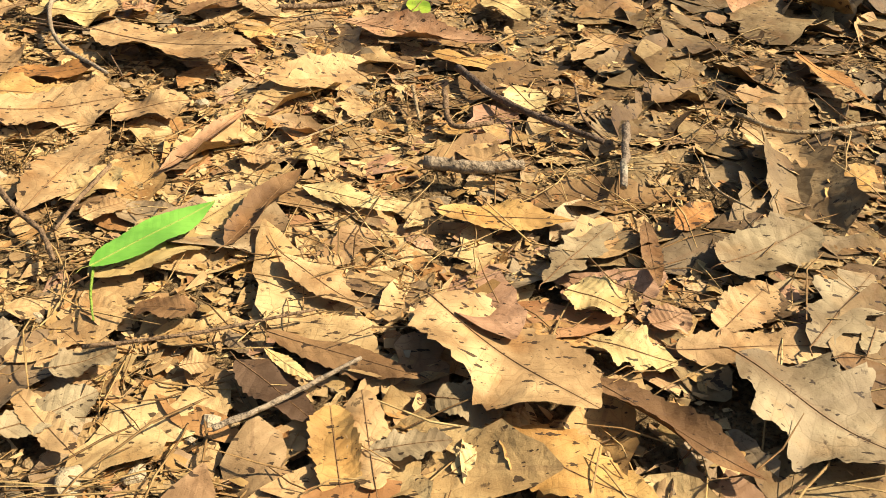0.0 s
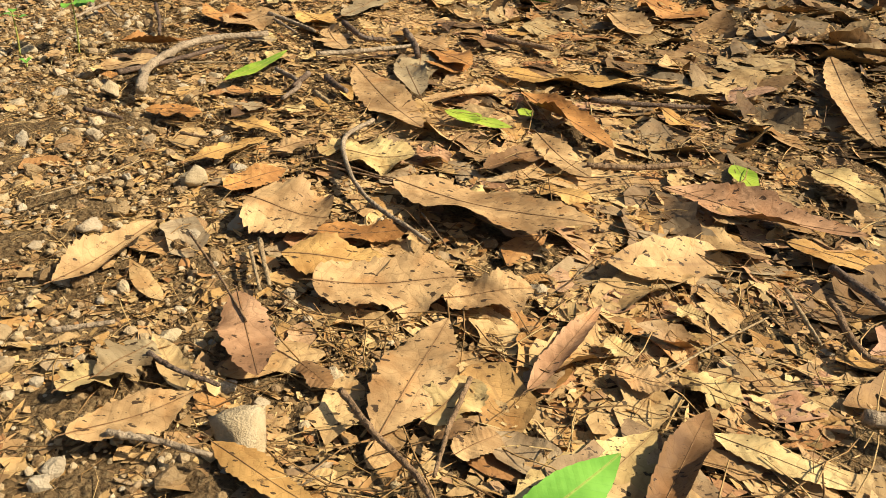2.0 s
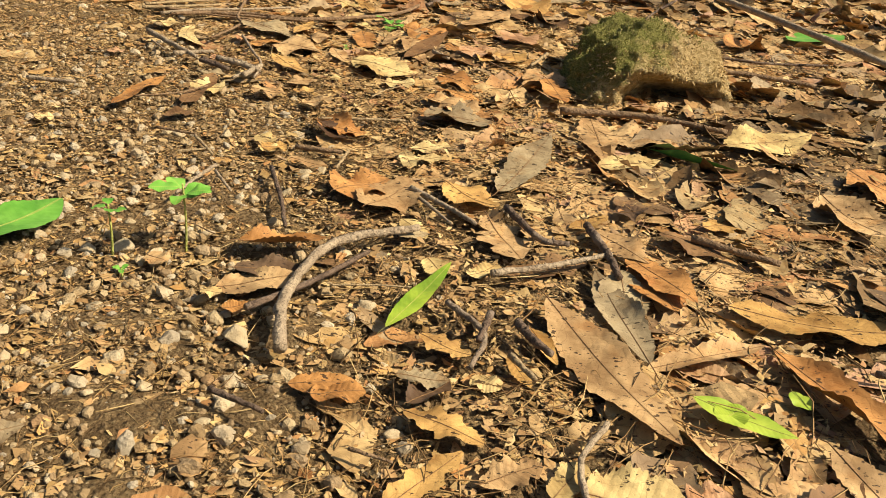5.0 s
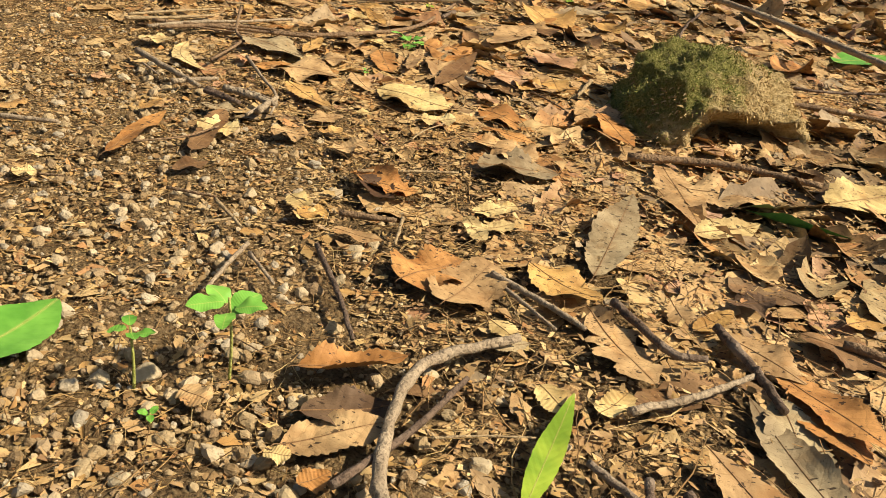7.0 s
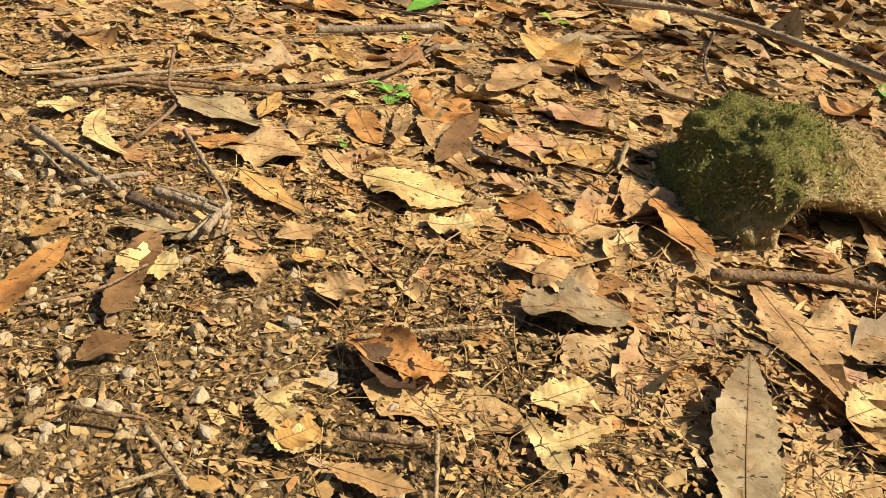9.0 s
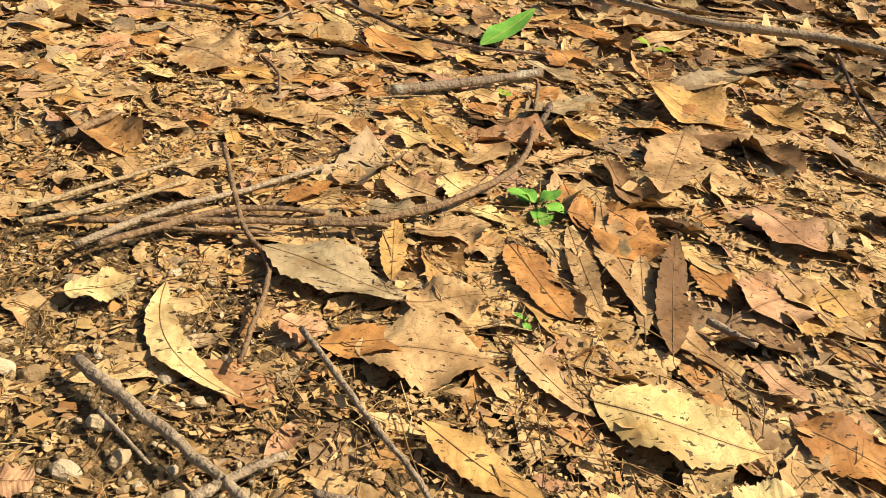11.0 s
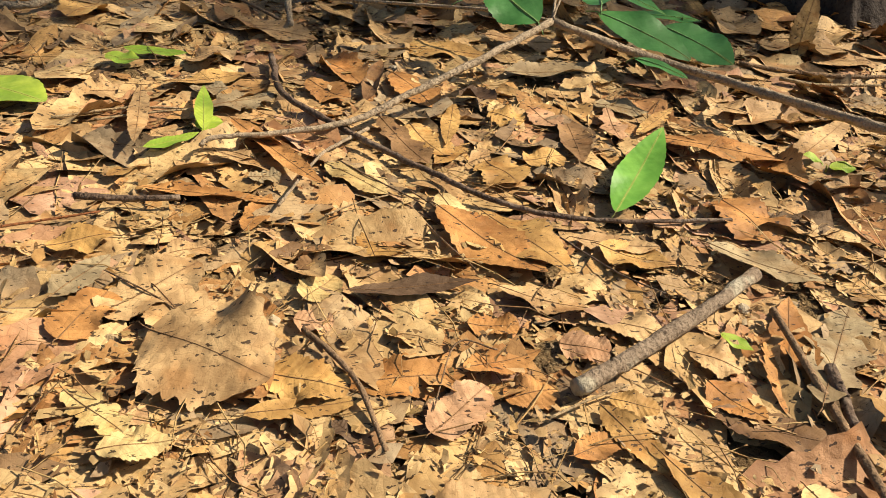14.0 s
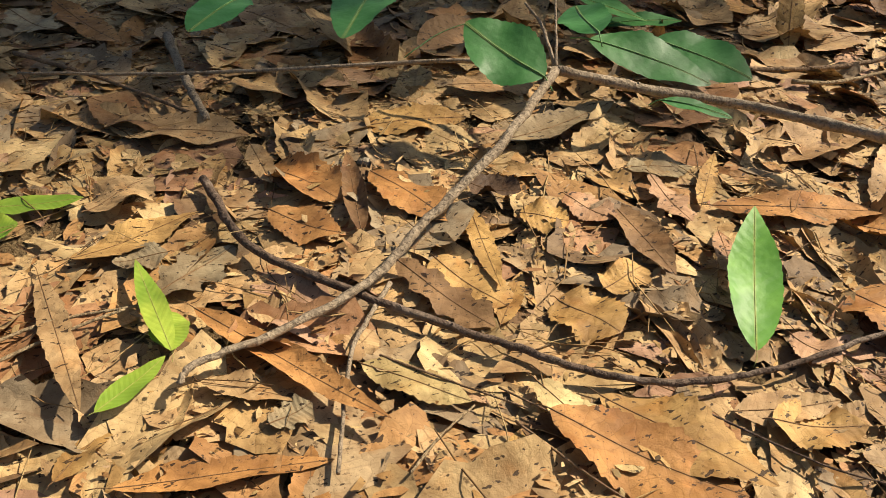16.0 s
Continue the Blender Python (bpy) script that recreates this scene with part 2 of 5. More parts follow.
def tuft_material(name, stops):
    n = Nodes(name)
    rand = n.add("NewGeometry").outputs["Random Per Island"]
    return n.finish(n.ramp(rand, stops), 0.85, None, 0.1)


MOSS = tuft_material("moss", [(0.0, (0.1, 0.12, 0.025)), (0.35, (0.2, 0.215, 0.05)), (0.7, (0.27, 0.26, 0.075)), (0.9, (0.36, 0.31, 0.12)), (1.0, (0.45, 0.37, 0.17))])
FIBRE = tuft_material("fibres", [(0.0, (0.16, 0.1, 0.04)), (0.3, (0.36, 0.25, 0.1)), (0.65, (0.56, 0.41, 0.18)), (1.0, (0.68, 0.53, 0.27))])

# ---- meshes ----


def ground_z(x, y):
    """Height of the forest floor: nearly level, with soft humps."""
    near = np.exp(-(np.hypot(np.asarray(x) + 1.5, np.asarray(y) - 4.0) / 14.0) ** 2)
    humps = 0.012 * np.sin(2.1 * x + 1.3) * np.sin(1.7 * y + 0.6) + 0.006 * np.sin(6.3 * x - 2.0 * y) * np.sin(5.1 * y + 1.1)
    return 0.004 + near * (0.0139 * x + 0.0031 * y + humps)


def mesh_of(name, verts, faces, uv=None, smooth=True):
    """A mesh from arrays of vertices and faces, with an optional flat map by vertex."""
    me = bpy.data.meshes.new(name)
    verts, faces = np.asarray(verts, np.float32), np.asarray(faces, np.int32)
    k = faces.shape[1]
    me.vertices.add(len(verts))
    me.vertices.foreach_set("co", verts.ravel())
    me.loops.add(faces.size)
    me.loops.foreach_set("vertex_index", faces.ravel())
    me.polygons.add(len(faces))
    me.polygons.foreach_set("loop_start", np.arange(0, faces.size, k, dtype=np.int32))
    me.polygons.foreach_set("use_smooth", np.full(len(faces), smooth))
    if uv is not None:
        layer = me.uv_layers.new(name="UVMap")
        layer.data.foreach_set("uv", np.asarray(uv, np.float32)[faces.ravel()].ravel())
    me.update(calc_edges=True)
    return me


def part(name, mesh, material, parent=None, label="", at=None):
    """One mesh object, under its thing if one is given."""
    ob = new(name, mesh)
    if not mesh.materials:
        mesh.materials.append(material)
    if parent:
        ob.parent = parent
    if at is not None:
        ob.matrix_basis = at
    return tagged(ob, label) if label else ob


def grid_faces(nu, nv):
    i, j = np.meshgrid(np.arange(nu), np.arange(nv), indexing="ij")
    a = (i * (nv + 1) + j).ravel()
    return np.stack([a, a + nv + 1, a + nv + 2, a + 1], 1)


def outline(u, shape):
    """Half width of a leaf along its length, from 0 to 1."""
    if shape == "oval":
        return np.sin(np.pi * np.clip(u, 0, 1) ** 0.9) ** 0.7
    if shape == "oak":
        return np.sin(np.pi * np.clip(u, 0, 1) ** 1.1) ** 0.6 * (0.82 + 0.18 * np.cos(2 * np.pi * (4.0 * u - 0.3)))
    if shape == "broad":
        return np.clip(np.sin(np.pi * np.clip(u, 0, 1) ** 0.8) * 1.6, 0, 1) ** 0.8
    if shape == "scrap":
        return np.clip(1 - np.abs(2 * u - 1) ** 5, 0, 1) ** 0.5 * (0.75 + 0.25 * np.sin(np.pi * u))
    return np.sin(np.pi * np.clip(u, 0, 1) ** 0.85) ** 0.85


def blade_arrays(rng, length, width, shape="lance", curl=0.25, bend=0.05, sway=0.0, wave=0.03, teeth=0.05, tear=0.1, pleat=0.002, nu=52, nv=8):
    """Vertices, faces and map of one leaf blade that lies along x from its base."""
    u = np.linspace(0.004, 0.996, nu + 1)
    v = np.linspace(-1, 1, nv + 1)
    half = outline(u, shape)
    ph = rng.uniform(0, 9, 8)
    rough = lambda k: 1 + tear * (np.sin(7 * u + ph[k]) * 0.5 + np.sin(17 * u + ph[k + 1]) * 0.35 + np.sin(min(41, 1.6 * nu) * u + ph[k + 2]) * 0.3) - tear * 0.6 * (np.sin(11 * u + ph[k + 3]) > 0.8)
    saw = 1 + teeth * ((((u * 13) % 1) - 0.5) if nu > 20 else 0.5 * (-1.0) ** np.arange(nu + 1))
    left, right = half * rough(0) * saw, half * rough(4) * saw
    w = np.where(v[None, :] < 0, left[:, None], right[:, None])
    s = v[None, :] * w
    turn = curl * (1 + 0.35 * np.sin(3 * u + ph[0]))[:, None] * np.sign(s) ** 2
    turn = np.where(np.abs(turn) < 0.03, 0.03, turn)
    radius = width / 2 / turn
    y = radius * np.sin(turn * s)
    z = radius * (1 - np.cos(turn * s))
    x = length * u[:, None] + 0 * s
    y = y + sway * length * (4 * u * (1 - u))[:, None]
    z = z + bend * length * (2 * u - 1)[:, None] ** 2
    z = z + wave * width * (np.sin(9 * u + ph[1])[:, None] * s + 0.6 * np.sin(14 * u + ph[2])[:, None] * s * s + 0.5 * np.sin(5 * u + ph[3])[:, None])
    vein = ((u[:, None] - 0.14 * np.abs(s)) * 9) % 1
    z = z + pleat * np.abs(vein - 0.5) * np.clip(np.abs(s) * 4, 0, 1)
    z = z - np.percentile(z, 8)
    verts = np.stack([x, y, z], -1).reshape(-1, 3)
    uv = np.stack([u[:, None] + 0 * s, 0.5 + 0.5 * s], -1).reshape(-1, 2)
    return verts, grid_faces(nu, nv), uv


def tube_arrays(points, radii, sides=8, rng=None, knob=0.0):
    """A closed tube along points, which may swell at knots."""
    pts = np.asarray(points, float)
    way = np.gradient(pts, axis=0)
    way /= np.linalg.norm(way, axis=1)[:, None] + 1e-9
    a = np.cross(way, (0.13, 0.21, 0.97))
    a /= np.linalg.norm(a, axis=1)[:, None] + 1e-9
    b = np.cross(way, a)
    ang = np.linspace(0, 2 * np.pi, sides, endpoint=False)
    r = np.asarray(radii, float)[:, None] * np.ones(sides)
    if rng is not None and knob:
        r = r * (1 + knob * rng.normal(0, 1, r.shape) * 0.5 + knob * rng.normal(0, 1, (len(pts), 1)))
    ring = pts[:, None] + r[..., None] * (np.cos(ang)[None, :, None] * a[:, None] + np.sin(ang)[None, :, None] * b[:, None])
    n = len(pts)
    verts = np.concatenate([ring.reshape(-1, 3), pts[:1], pts[-1:]])
    faces = []
    for i in range(n - 1):
        for j in range(sides):
            k = (j + 1) % sides
            faces.append((i * sides + j, i * sides + k, (i + 1) * sides + k, (i + 1) * sides + j))
    for j in range(sides):
        k = (j + 1) % sides
        faces.append((n * sides, n * sides, k, j))
        faces.append((n * sides + 1, n * sides + 1, (n - 1) * sides + j, (n - 1) * sides + k))
    return verts, faces


def tube(name, points, radii, sides=8, rng=None, knob=0.0):
    verts, faces = tube_arrays(points, radii, sides, rng, knob)
    me = bpy.data.meshes.new(name)
    me.from_pydata([tuple(v) for v in verts], [], [f if f[0] != f[1] else f[1:] for f in faces])
    me.polygons.foreach_set("use_smooth", [True] * len(me.polygons))
    me.update()
    return me


def smooth_line(points, steps, rng=None, jitter=0.0):
    """A smooth line through a few control points."""
    p = [np.asarray(q, float) for q in points]
    p = [2 * p[0] - p[1], *p, 2 * p[-1] - p[-2]]
    out = []
    for i in range(1, len(p) - 2):
        for s in np.linspace(0, 1, steps, endpoint=False):
            out.append(0.5 * (2 * p[i] + (p[i + 1] - p[i - 1]) * s + (2 * p[i - 1] - 5 * p[i] + 4 * p[i + 1] - p[i + 2]) * s * s + (3 * p[i] - p[i - 1] - 3 * p[i + 1] + p[i + 2]) * s**3))
    out.append(p[-2])
    out = np.array(out)
    if rng is not None and jitter:
        out[1:-1] += rng.normal(0, jitter, (len(out) - 2, 3)) * (1, 1, 0.4)
    return out


LOOK = {
    "tan": "dry tan", "cream": "pale cream dry", "ochre": "dry ochre", "rust": "orange-brown dry", "brown": "dry brown", "dark": "dark decaying brown",
    "grey": "faded grey-brown", "pink": "pinkish dry brown", "green": "fresh green", "lime": "yellow-green", "deep": "deep green",
}
leaf_rng, tilt_rng = np.random.default_rng(7), np.random.default_rng(8)
laid = []


def leaf(tone, x, y, yaw, length, width, shape="lance", curl=0.13, bend=0.012, lift=0.024, rx=0.0, ry=0.0, sway=0.0, tear=None):
    """One fallen leaf that lies with its base at x, y and points along yaw."""
    fresh = tone in ("green", "lime", "deep")
    rng = leaf_rng
    tear = (0.02 if fresh else 0.07 if shape == "lance" else 0.13) if tear is None else tear
    root = new("fallen_leaf")
    lift = lift + 0.003 * (len(laid) % 4) + (0.014 if fresh else 0)
    if not fresh and rx == 0 and ry == 0:
        rx, ry = tilt_rng.normal(0, 5), tilt_rng.normal(-1, 2)
        lift = lift + abs(math.sin(radians(rx))) * width * 0.3 + max(0, math.sin(radians(ry))) * length * 0.7
    laid.append((x, y, radians(yaw), length, width))
    root.matrix_basis = pose(x, y, float(ground_z(x, y)) + lift, rx, ry, yaw)
    arrays = blade_arrays(rng, length, width, shape, curl, bend, sway, 0.05 if fresh else 0.08, 0.05 if fresh else 0.15, tear, 0.006 * width)
    part("blade", mesh_of("blade", *arrays), LEAF[tone], root)
    verts = arrays[0].reshape(53, 9, 3)
    spine = verts[::2, 4] + (0, 0, 0.0005)
    stalk = np.array([[-0.1 * length, rng.normal(0, 0.02) * length, 0.004 + spine[0, 2] * 0.5], [-0.05 * length, 0, 0.004 + spine[0, 2] * 0.8]])
    spine = np.concatenate([stalk, spine])
    part("midrib", tube("midrib", spine, np.linspace(0.008 if fresh else 0.014, 0.003, len(spine)) * min(width, 0.1), 5), RIB_PALE if fresh else RIB, root)
    form = {"oak": "lobed oak", "oval": "oval", "broad": "broad", "scrap": "torn", "lance": "toothed"}[shape]
    state = " with curled edges" if abs(curl) > 0.7 else ""
    return tagged(root, f"{LOOK[tone]} {form} leaf{state} on the forest floor", "leaf", "fallen leaves")


stick_rng = np.random.default_rng(11)


def stick(points, r0, r1=None, wood="brown", knob=0.06, twigs=(), name="stick", words=""):
    """A fallen stick along a few control points (x, y, height over the floor); twigs are side shoots of the same form."""
    rng = stick_rng
    r1 = r0 * 0.6 if r1 is None else r1
    place = lambda pts: [(x, y, float(ground_z(x, y)) + z + 0.014) for x, y, z in pts]
    line = smooth_line(place(points), 9, rng, r0 * 0.12)
    for (xa, ya, _), (xb, yb, _) in zip(points, points[1:]):
        laid.append((xa, ya, math.atan2(yb - ya, xb - xa), math.hypot(xb - xa, yb - ya), 0.02 + 2 * r0))
    origin = line[0].copy()
    root = new(name)
    root.matrix_basis = Matrix.Translation(origin)
    radii = np.linspace(r0, r1, len(line))
    part("stem", tube("stem", line - origin, radii, 9, rng, knob), WOOD[wood], root)
    for pts, ra, rb in twigs:
        side = smooth_line(place(pts), 7, rng, ra * 0.15)
        part("side_shoot", tube("side_shoot", side - origin, np.linspace(ra, rb, len(side)), 7, rng, knob), WOOD[wood], root)
    for i in rng.integers(2, len(line) - 2, 3):
        bud = line[i] - origin + (0, 0, radii[i] * 0.7)
        part("knot", tube("knot", [bud - (0, 0, radii[i] * 0.5), bud, bud + rng.normal(0, 0.3, 3) * radii[i] + (0, 0, radii[i] * 0.35)], [radii[i] * 0.6, radii[i] * 0.5, radii[i] * 0.2], 6), WOOD[wood], root)
    tone = {"lime": "fresh green", "rust": "reddish", "dark": "dark brown", "grey": "weathered grey", "brown": "brown", "pale": "pale dry", "lichen": "lichen-spotted grey"}[wood]
    return tagged(root, words or f"{tone} dead stick with small knots among fallen leaves", "stick", "fallen sticks")


def stone_mesh(name, rng, size, flat=0.6, level=3, rough=0.16, facet=0.0, keep=0.72):
    bm = bmesh.new()
    bmesh.ops.create_icosphere(bm, subdivisions=level, radius=1)
    off = Vector(rng.uniform(-50, 50, 3))
    cuts = [Vector(rng.normal(0, 1, 3)).normalized() for _ in range(9)]
    sx, sy = rng.uniform(0.85, 1.2, 2)
    for v in bm.verts:
        n = v.co.normalized()
        for c in cuts:
            d = v.co.dot(c) - keep
            if d > 0:
                v.co -= c * d * facet
        v.co *= 1 + rough * noise.noise(n * 1.6 + off) + rough * 0.4 * noise.noise(n * 5 + off)
        v.co = Vector((v.co.x * size * sx, v.co.y * size * sy, v.co.z * size * flat))
    for f in bm.faces:
        f.smooth = True
    me = bpy.data.meshes.new(name)
    bm.to_mesh(me)
    bm.free()
    return me


stone_rng = np.random.default_rng(5)


def stone(x, y, size, tone="pale", yaw=0.0, flat=0.6):
    """A loose stone, half a size across, bedded in the soil."""
    flat = 0.36 if size > 0.1 else flat
    ob = part("stone", stone_mesh("stone", stone_rng, size / 2, flat, 3, 0.22, 1.0, 0.55), STONE if tone == "pale" else BROWN_STONE)
    ob.matrix_basis = pose(x, y, float(ground_z(x, y)) + (0.02 if size > 0.08 else 0.006) + 0.12 * size * flat, stone_rng.uniform(-12, 12), stone_rng.uniform(-12, 12), yaw)
    return tagged(ob, f"{'pale buff' if tone == 'pale' else 'reddish-brown'} angular stone bedded in the gravelly soil", "stone", "loose stones")


# ---- ground ----


def spread(low, high, step, reach):
    """Even steps from low to high, then ever wider ones out to reach."""
    core = np.arange(low, high + step / 2, step)
    far = np.cumsum(step * 1.28 ** np.arange(1, 60))
    far = far[far < reach]
    return np.concatenate([(low - far)[::-1], core, high + far])


def build_ground():
    xs, ys = spread(-5.4, 3.2, 0.04, 900), spread(-0.6, 10.2, 0.04, 900)
    X, Y = np.meshgrid(xs, ys, indexing="ij")
    Z = ground_z(X, Y)
    near = (np.abs(X + 1.1) < 4.6) & (np.abs(Y - 4.8) < 5.8)
    rng = np.random.default_rng(3)
    lumps = rng.normal(0, 1, X.shape)
    for _ in range(2):
        lumps = (lumps + np.roll(lumps, 1, 0) + np.roll(lumps, 1, 1) + np.roll(lumps, (1, 1), (0, 1))) / 4
    Z = Z + np.where(near, lumps * 0.014, 0)
    me = mesh_of("ground", np.stack([X, Y, Z], -1).reshape(-1, 3), grid_faces(len(xs) - 1, len(ys) - 1))
    return tagged(part("ground", me, SOIL), "brown gravelly woodland soil under a layer of dry leaves", "ground", "", "structure")


build_ground()


def litter_share(x, y):
    """1 where leaves lie deep, 0 on the path and its swept edge."""
    edge = np.interp(y, [0, 1, 2, 3, 4, 5, 6, 8], [0.1, -0.2, -0.6, -1.15, -1.5, -2.4, -3.8, -6.0])
    return np.clip((x - edge) / 0.5 + 0.5 + 0.3 * np.sin(4 * y) * np.sin(3 * x + 2 * y), 0, 1)


def trail_share(x, y):
    """1 on the bare gravelly path, 0 in the deep leaves."""
    edge = np.interp(y, [0, 1, 2, 3, 4, 5, 6, 8], [-0.35, -0.75, -1.25, -1.75, -2.25, -3.0, -4.2, -6.0])
    return np.clip((edge - x) / 0.45 + 0.5 + 0.25 * np.sin(5 * y) * np.sin(3 * x + 2 * y), 0, 1)

# ---- boulder, trunk, green leaves ----
def boulder(x, y, radius, height):
    """A mossy dome of stone with a broken hollow in its front."""
    rng = np.random.default_rng(31)
    z = float(ground_z(x, y))
    root = new("boulder")
    root.matrix_basis = pose(x, y, z - 0.02)
    bm = bmesh.new()
    bmesh.ops.create_icosphere(bm, subdivisions=6, radius=1)
    hollow = Vector((0.3, -0.93, 0.12)).normalized()
    crest, rim = [], []
    for v in bm.verts:
        n = v.co.normalized()
        d = 1 + 0.16 * noise.noise(n * 1.4 + Vector((7, 1, 3))) + 0.12 * noise.noise(n * 3.6) + 0.06 * noise.noise(n * 9.0) + 0.03 * noise.noise(n * 22.0)
        away = n - hollow
        pit = max(0.0, 1 - Vector((away.x * 0.85, away.y, away.z * 1.25)).length / (0.64 + 0.14 * noise.noise(n * 3.5)))
        d += 0.07 * noise.noise(n * 13.0) * max(0.0, n.x)
        d -= 0.72 * min(1.0, pit * 5.0)
        v.tag = pit > 0.04
        lean = 1 - 0.3 * max(0.0, n.x + 0.1) ** 1.3 * max(0.0, n.z)
        v.co = Vector((n.x * radius * d, n.y * radius * 1.24 * d, max(-0.12 * height, n.z * height * d * lean)))
    bm.normal_update()
    for v in bm.verts:
        n = v.normal
        share = 0.55 * n.z + 0.3 - 0.6 * v.co.x / radius + 0.5 * noise.noise(v.co * 9.0) - 0.25 * max(0.0, -v.co.y / radius)
        if not v.tag and share > 0.62 and v.co.z > 0.12 * height:
            crest.append((v.co.copy(), n.copy()))
        elif not v.tag and v.co.z > 0.05 * height and share > -0.3:
            rim.append((v.co.copy(), n.copy()))
    for f in bm.faces:
        f.smooth = True
    me = bpy.data.meshes.new("stone_body")
    bm.to_mesh(me)
    bm.free()
    part("stone_body", me, BOULDER, root, "rough ochre-brown stone with a dark hollow")
    for name, spots, count, tall, material, label in (
        ("moss", crest, 6500, 0.009, MOSS, "short olive-green moss with dry brown tips"),
        ("crust", rim, 6500, 0.016, FIBRE, "dry ochre rootlets and crumbling crust"),
    ):
        verts, faces = [], []
        for i in rng.permutation(len(spots))[:count]:
            p, n = spots[i]
            for _ in range(2):
                q = p + Vector(rng.normal(0, 0.006, 3))
                tip = q + n * rng.uniform(0.2, 1) * tall + Vector(rng.normal(0, 0.006, 3)) - Vector((0, 0, 0.5 * tall if name == "crust" else 0))
                side = Vector(rng.normal(0, 1, 3)).cross(n).normalized() * rng.uniform(0.002, 0.005)
                k = len(verts)
                verts += [tuple(q - side), tuple(q + side), tuple(tip)]
                faces.append((k, k + 1, k + 2))
        part(name, mesh_of(name, verts, faces, None, False), material, root, label)
    return tagged(root, "moss-covered rounded boulder with a dark broken hollow, half sunk in leaves", "boulder")


def tree_trunk(x, y, radius):
    """The flared foot of a big tree with furrowed bark and roots, plus an added unseen top for shade."""
    rng = np.random.default_rng(33)
    root = new("tree")
    root.matrix_basis = pose(x, y, float(ground_z(x, y)) - 0.03)
    a = np.linspace(0, 2 * np.pi, 181)[:-1]
    hs = np.concatenate([np.linspace(0, 0.6, 22), np.linspace(0.7, 5.0, 24)])
    furrow = sum(rng.uniform(0.3, 1) * np.sin(k * a + rng.uniform(0, 6)) for k in (17, 23, 31, 43)) * 0.012
    roots = 0.5 + 0.5 * np.cos(5 * a + 0.8)
    ring = []
    for h in hs:
        flare = np.exp(-h / 0.28)
        r = radius * (0.72 - 0.04 * h + flare * (0.22 + 0.3 * roots)) + furrow * (1 + flare) + 0.01 * np.sin(9 * a + 14 * h)
        ring.append(np.stack([r * np.cos(a), r * np.sin(a), np.full_like(a, h)], -1))
    n = len(a)
    i, j = np.meshgrid(np.arange(len(hs) - 1), np.arange(n), indexing="ij")
    faces = np.stack([i * n + j, i * n + (j + 1) % n, (i + 1) * n + (j + 1) % n, (i + 1) * n + j], -1).reshape(-1, 4)
    part("trunk", mesh_of("trunk", np.concatenate(ring), faces), WOOD["trunk"], root)
    # Limbs and crown are unseen, added east of the trunk to shade the floor.
    heart = np.array([2.3, 0.15, 4.7])
    for k in range(6):
        end = heart + rng.normal(0, 1, 3) * (1.4, 0.7, 0.4)
        fork = np.array([0.1, 0.1, 2.9 + 0.15 * k])
        part("unseen_limb", tube("unseen_limb", smooth_line([fork, 0.55 * fork + 0.45 * end + (0, 0, 0.2), end], 7), np.linspace(0.13, 0.03, 15), 8), WOOD["trunk"], root)
    clumps = heart + rng.normal(0, 1, (70, 3)) * (1.7, 0.8, 0.45)
    verts, faces = [], []
    for c in clumps:
        for p in c + rng.normal(0, 0.22, (40, 3)):
            a, b = rng.normal(0, 1, (2, 3))
            a /= np.linalg.norm(a)
            b = np.cross(a, b)
            b /= np.linalg.norm(b)
            q = len(verts)
            verts += [p - a * 0.1, p + b * 0.04, p + a * 0.1, p - b * 0.04]
            faces.append((q, q + 1, q + 2, q + 3))
    part("crown", mesh_of("crown", verts, faces, np.tile([[0, 0.5], [0.5, 1], [1, 0.5], [0.5, 0]], (len(faces), 1)), False), LEAF["deep"], root, "unseen green foliage with gaps, added to cast shade")
    return tagged(root, "large tree with a dark furrowed trunk standing in leaves", "tree")


def sprig_leaf(branch, tone, base, tip, width, roll=0.0):
    """A living leaf on the branch from base to tip, with its stalk."""
    way = Vector(tip) - Vector(base)
    length = way.length
    way.normalize()
    across = Vector((0, 0, 1)).cross(way).normalized()
    up = way.cross(across)
    turn = Matrix((way, across, up)).transposed().to_4x4()
    local = branch.matrix_basis.inverted() @ Vector(base)
    arrays = blade_arrays(leaf_rng, length, width, "oval", 0.14, -0.03, 0.03, 0.05, 0.06, 0.02, 0.01 * width)
    blade = part("green_leaf", mesh_of("green_leaf", *arrays), LEAF[tone], branch, "deep green toothed living leaf" if tone == "deep" else "withered olive-brown leaf")
    blade.matrix_basis = Matrix.Translation(local) @ turn @ pose(0, 0, 0, roll)
    spine = arrays[0].reshape(53, 9, 3)[::2, 4] + (0, 0, 0.002)
    spine = np.concatenate([[[-0.14 * length, 0.02 * length, spine[0, 2] - 0.03], [-0.06 * length, 0.01 * length, spine[0, 2] - 0.01]], spine])
    part("midrib", tube("midrib", spine, np.linspace(0.0022, 0.0007, len(spine)), 5), RIB_GREEN, blade)


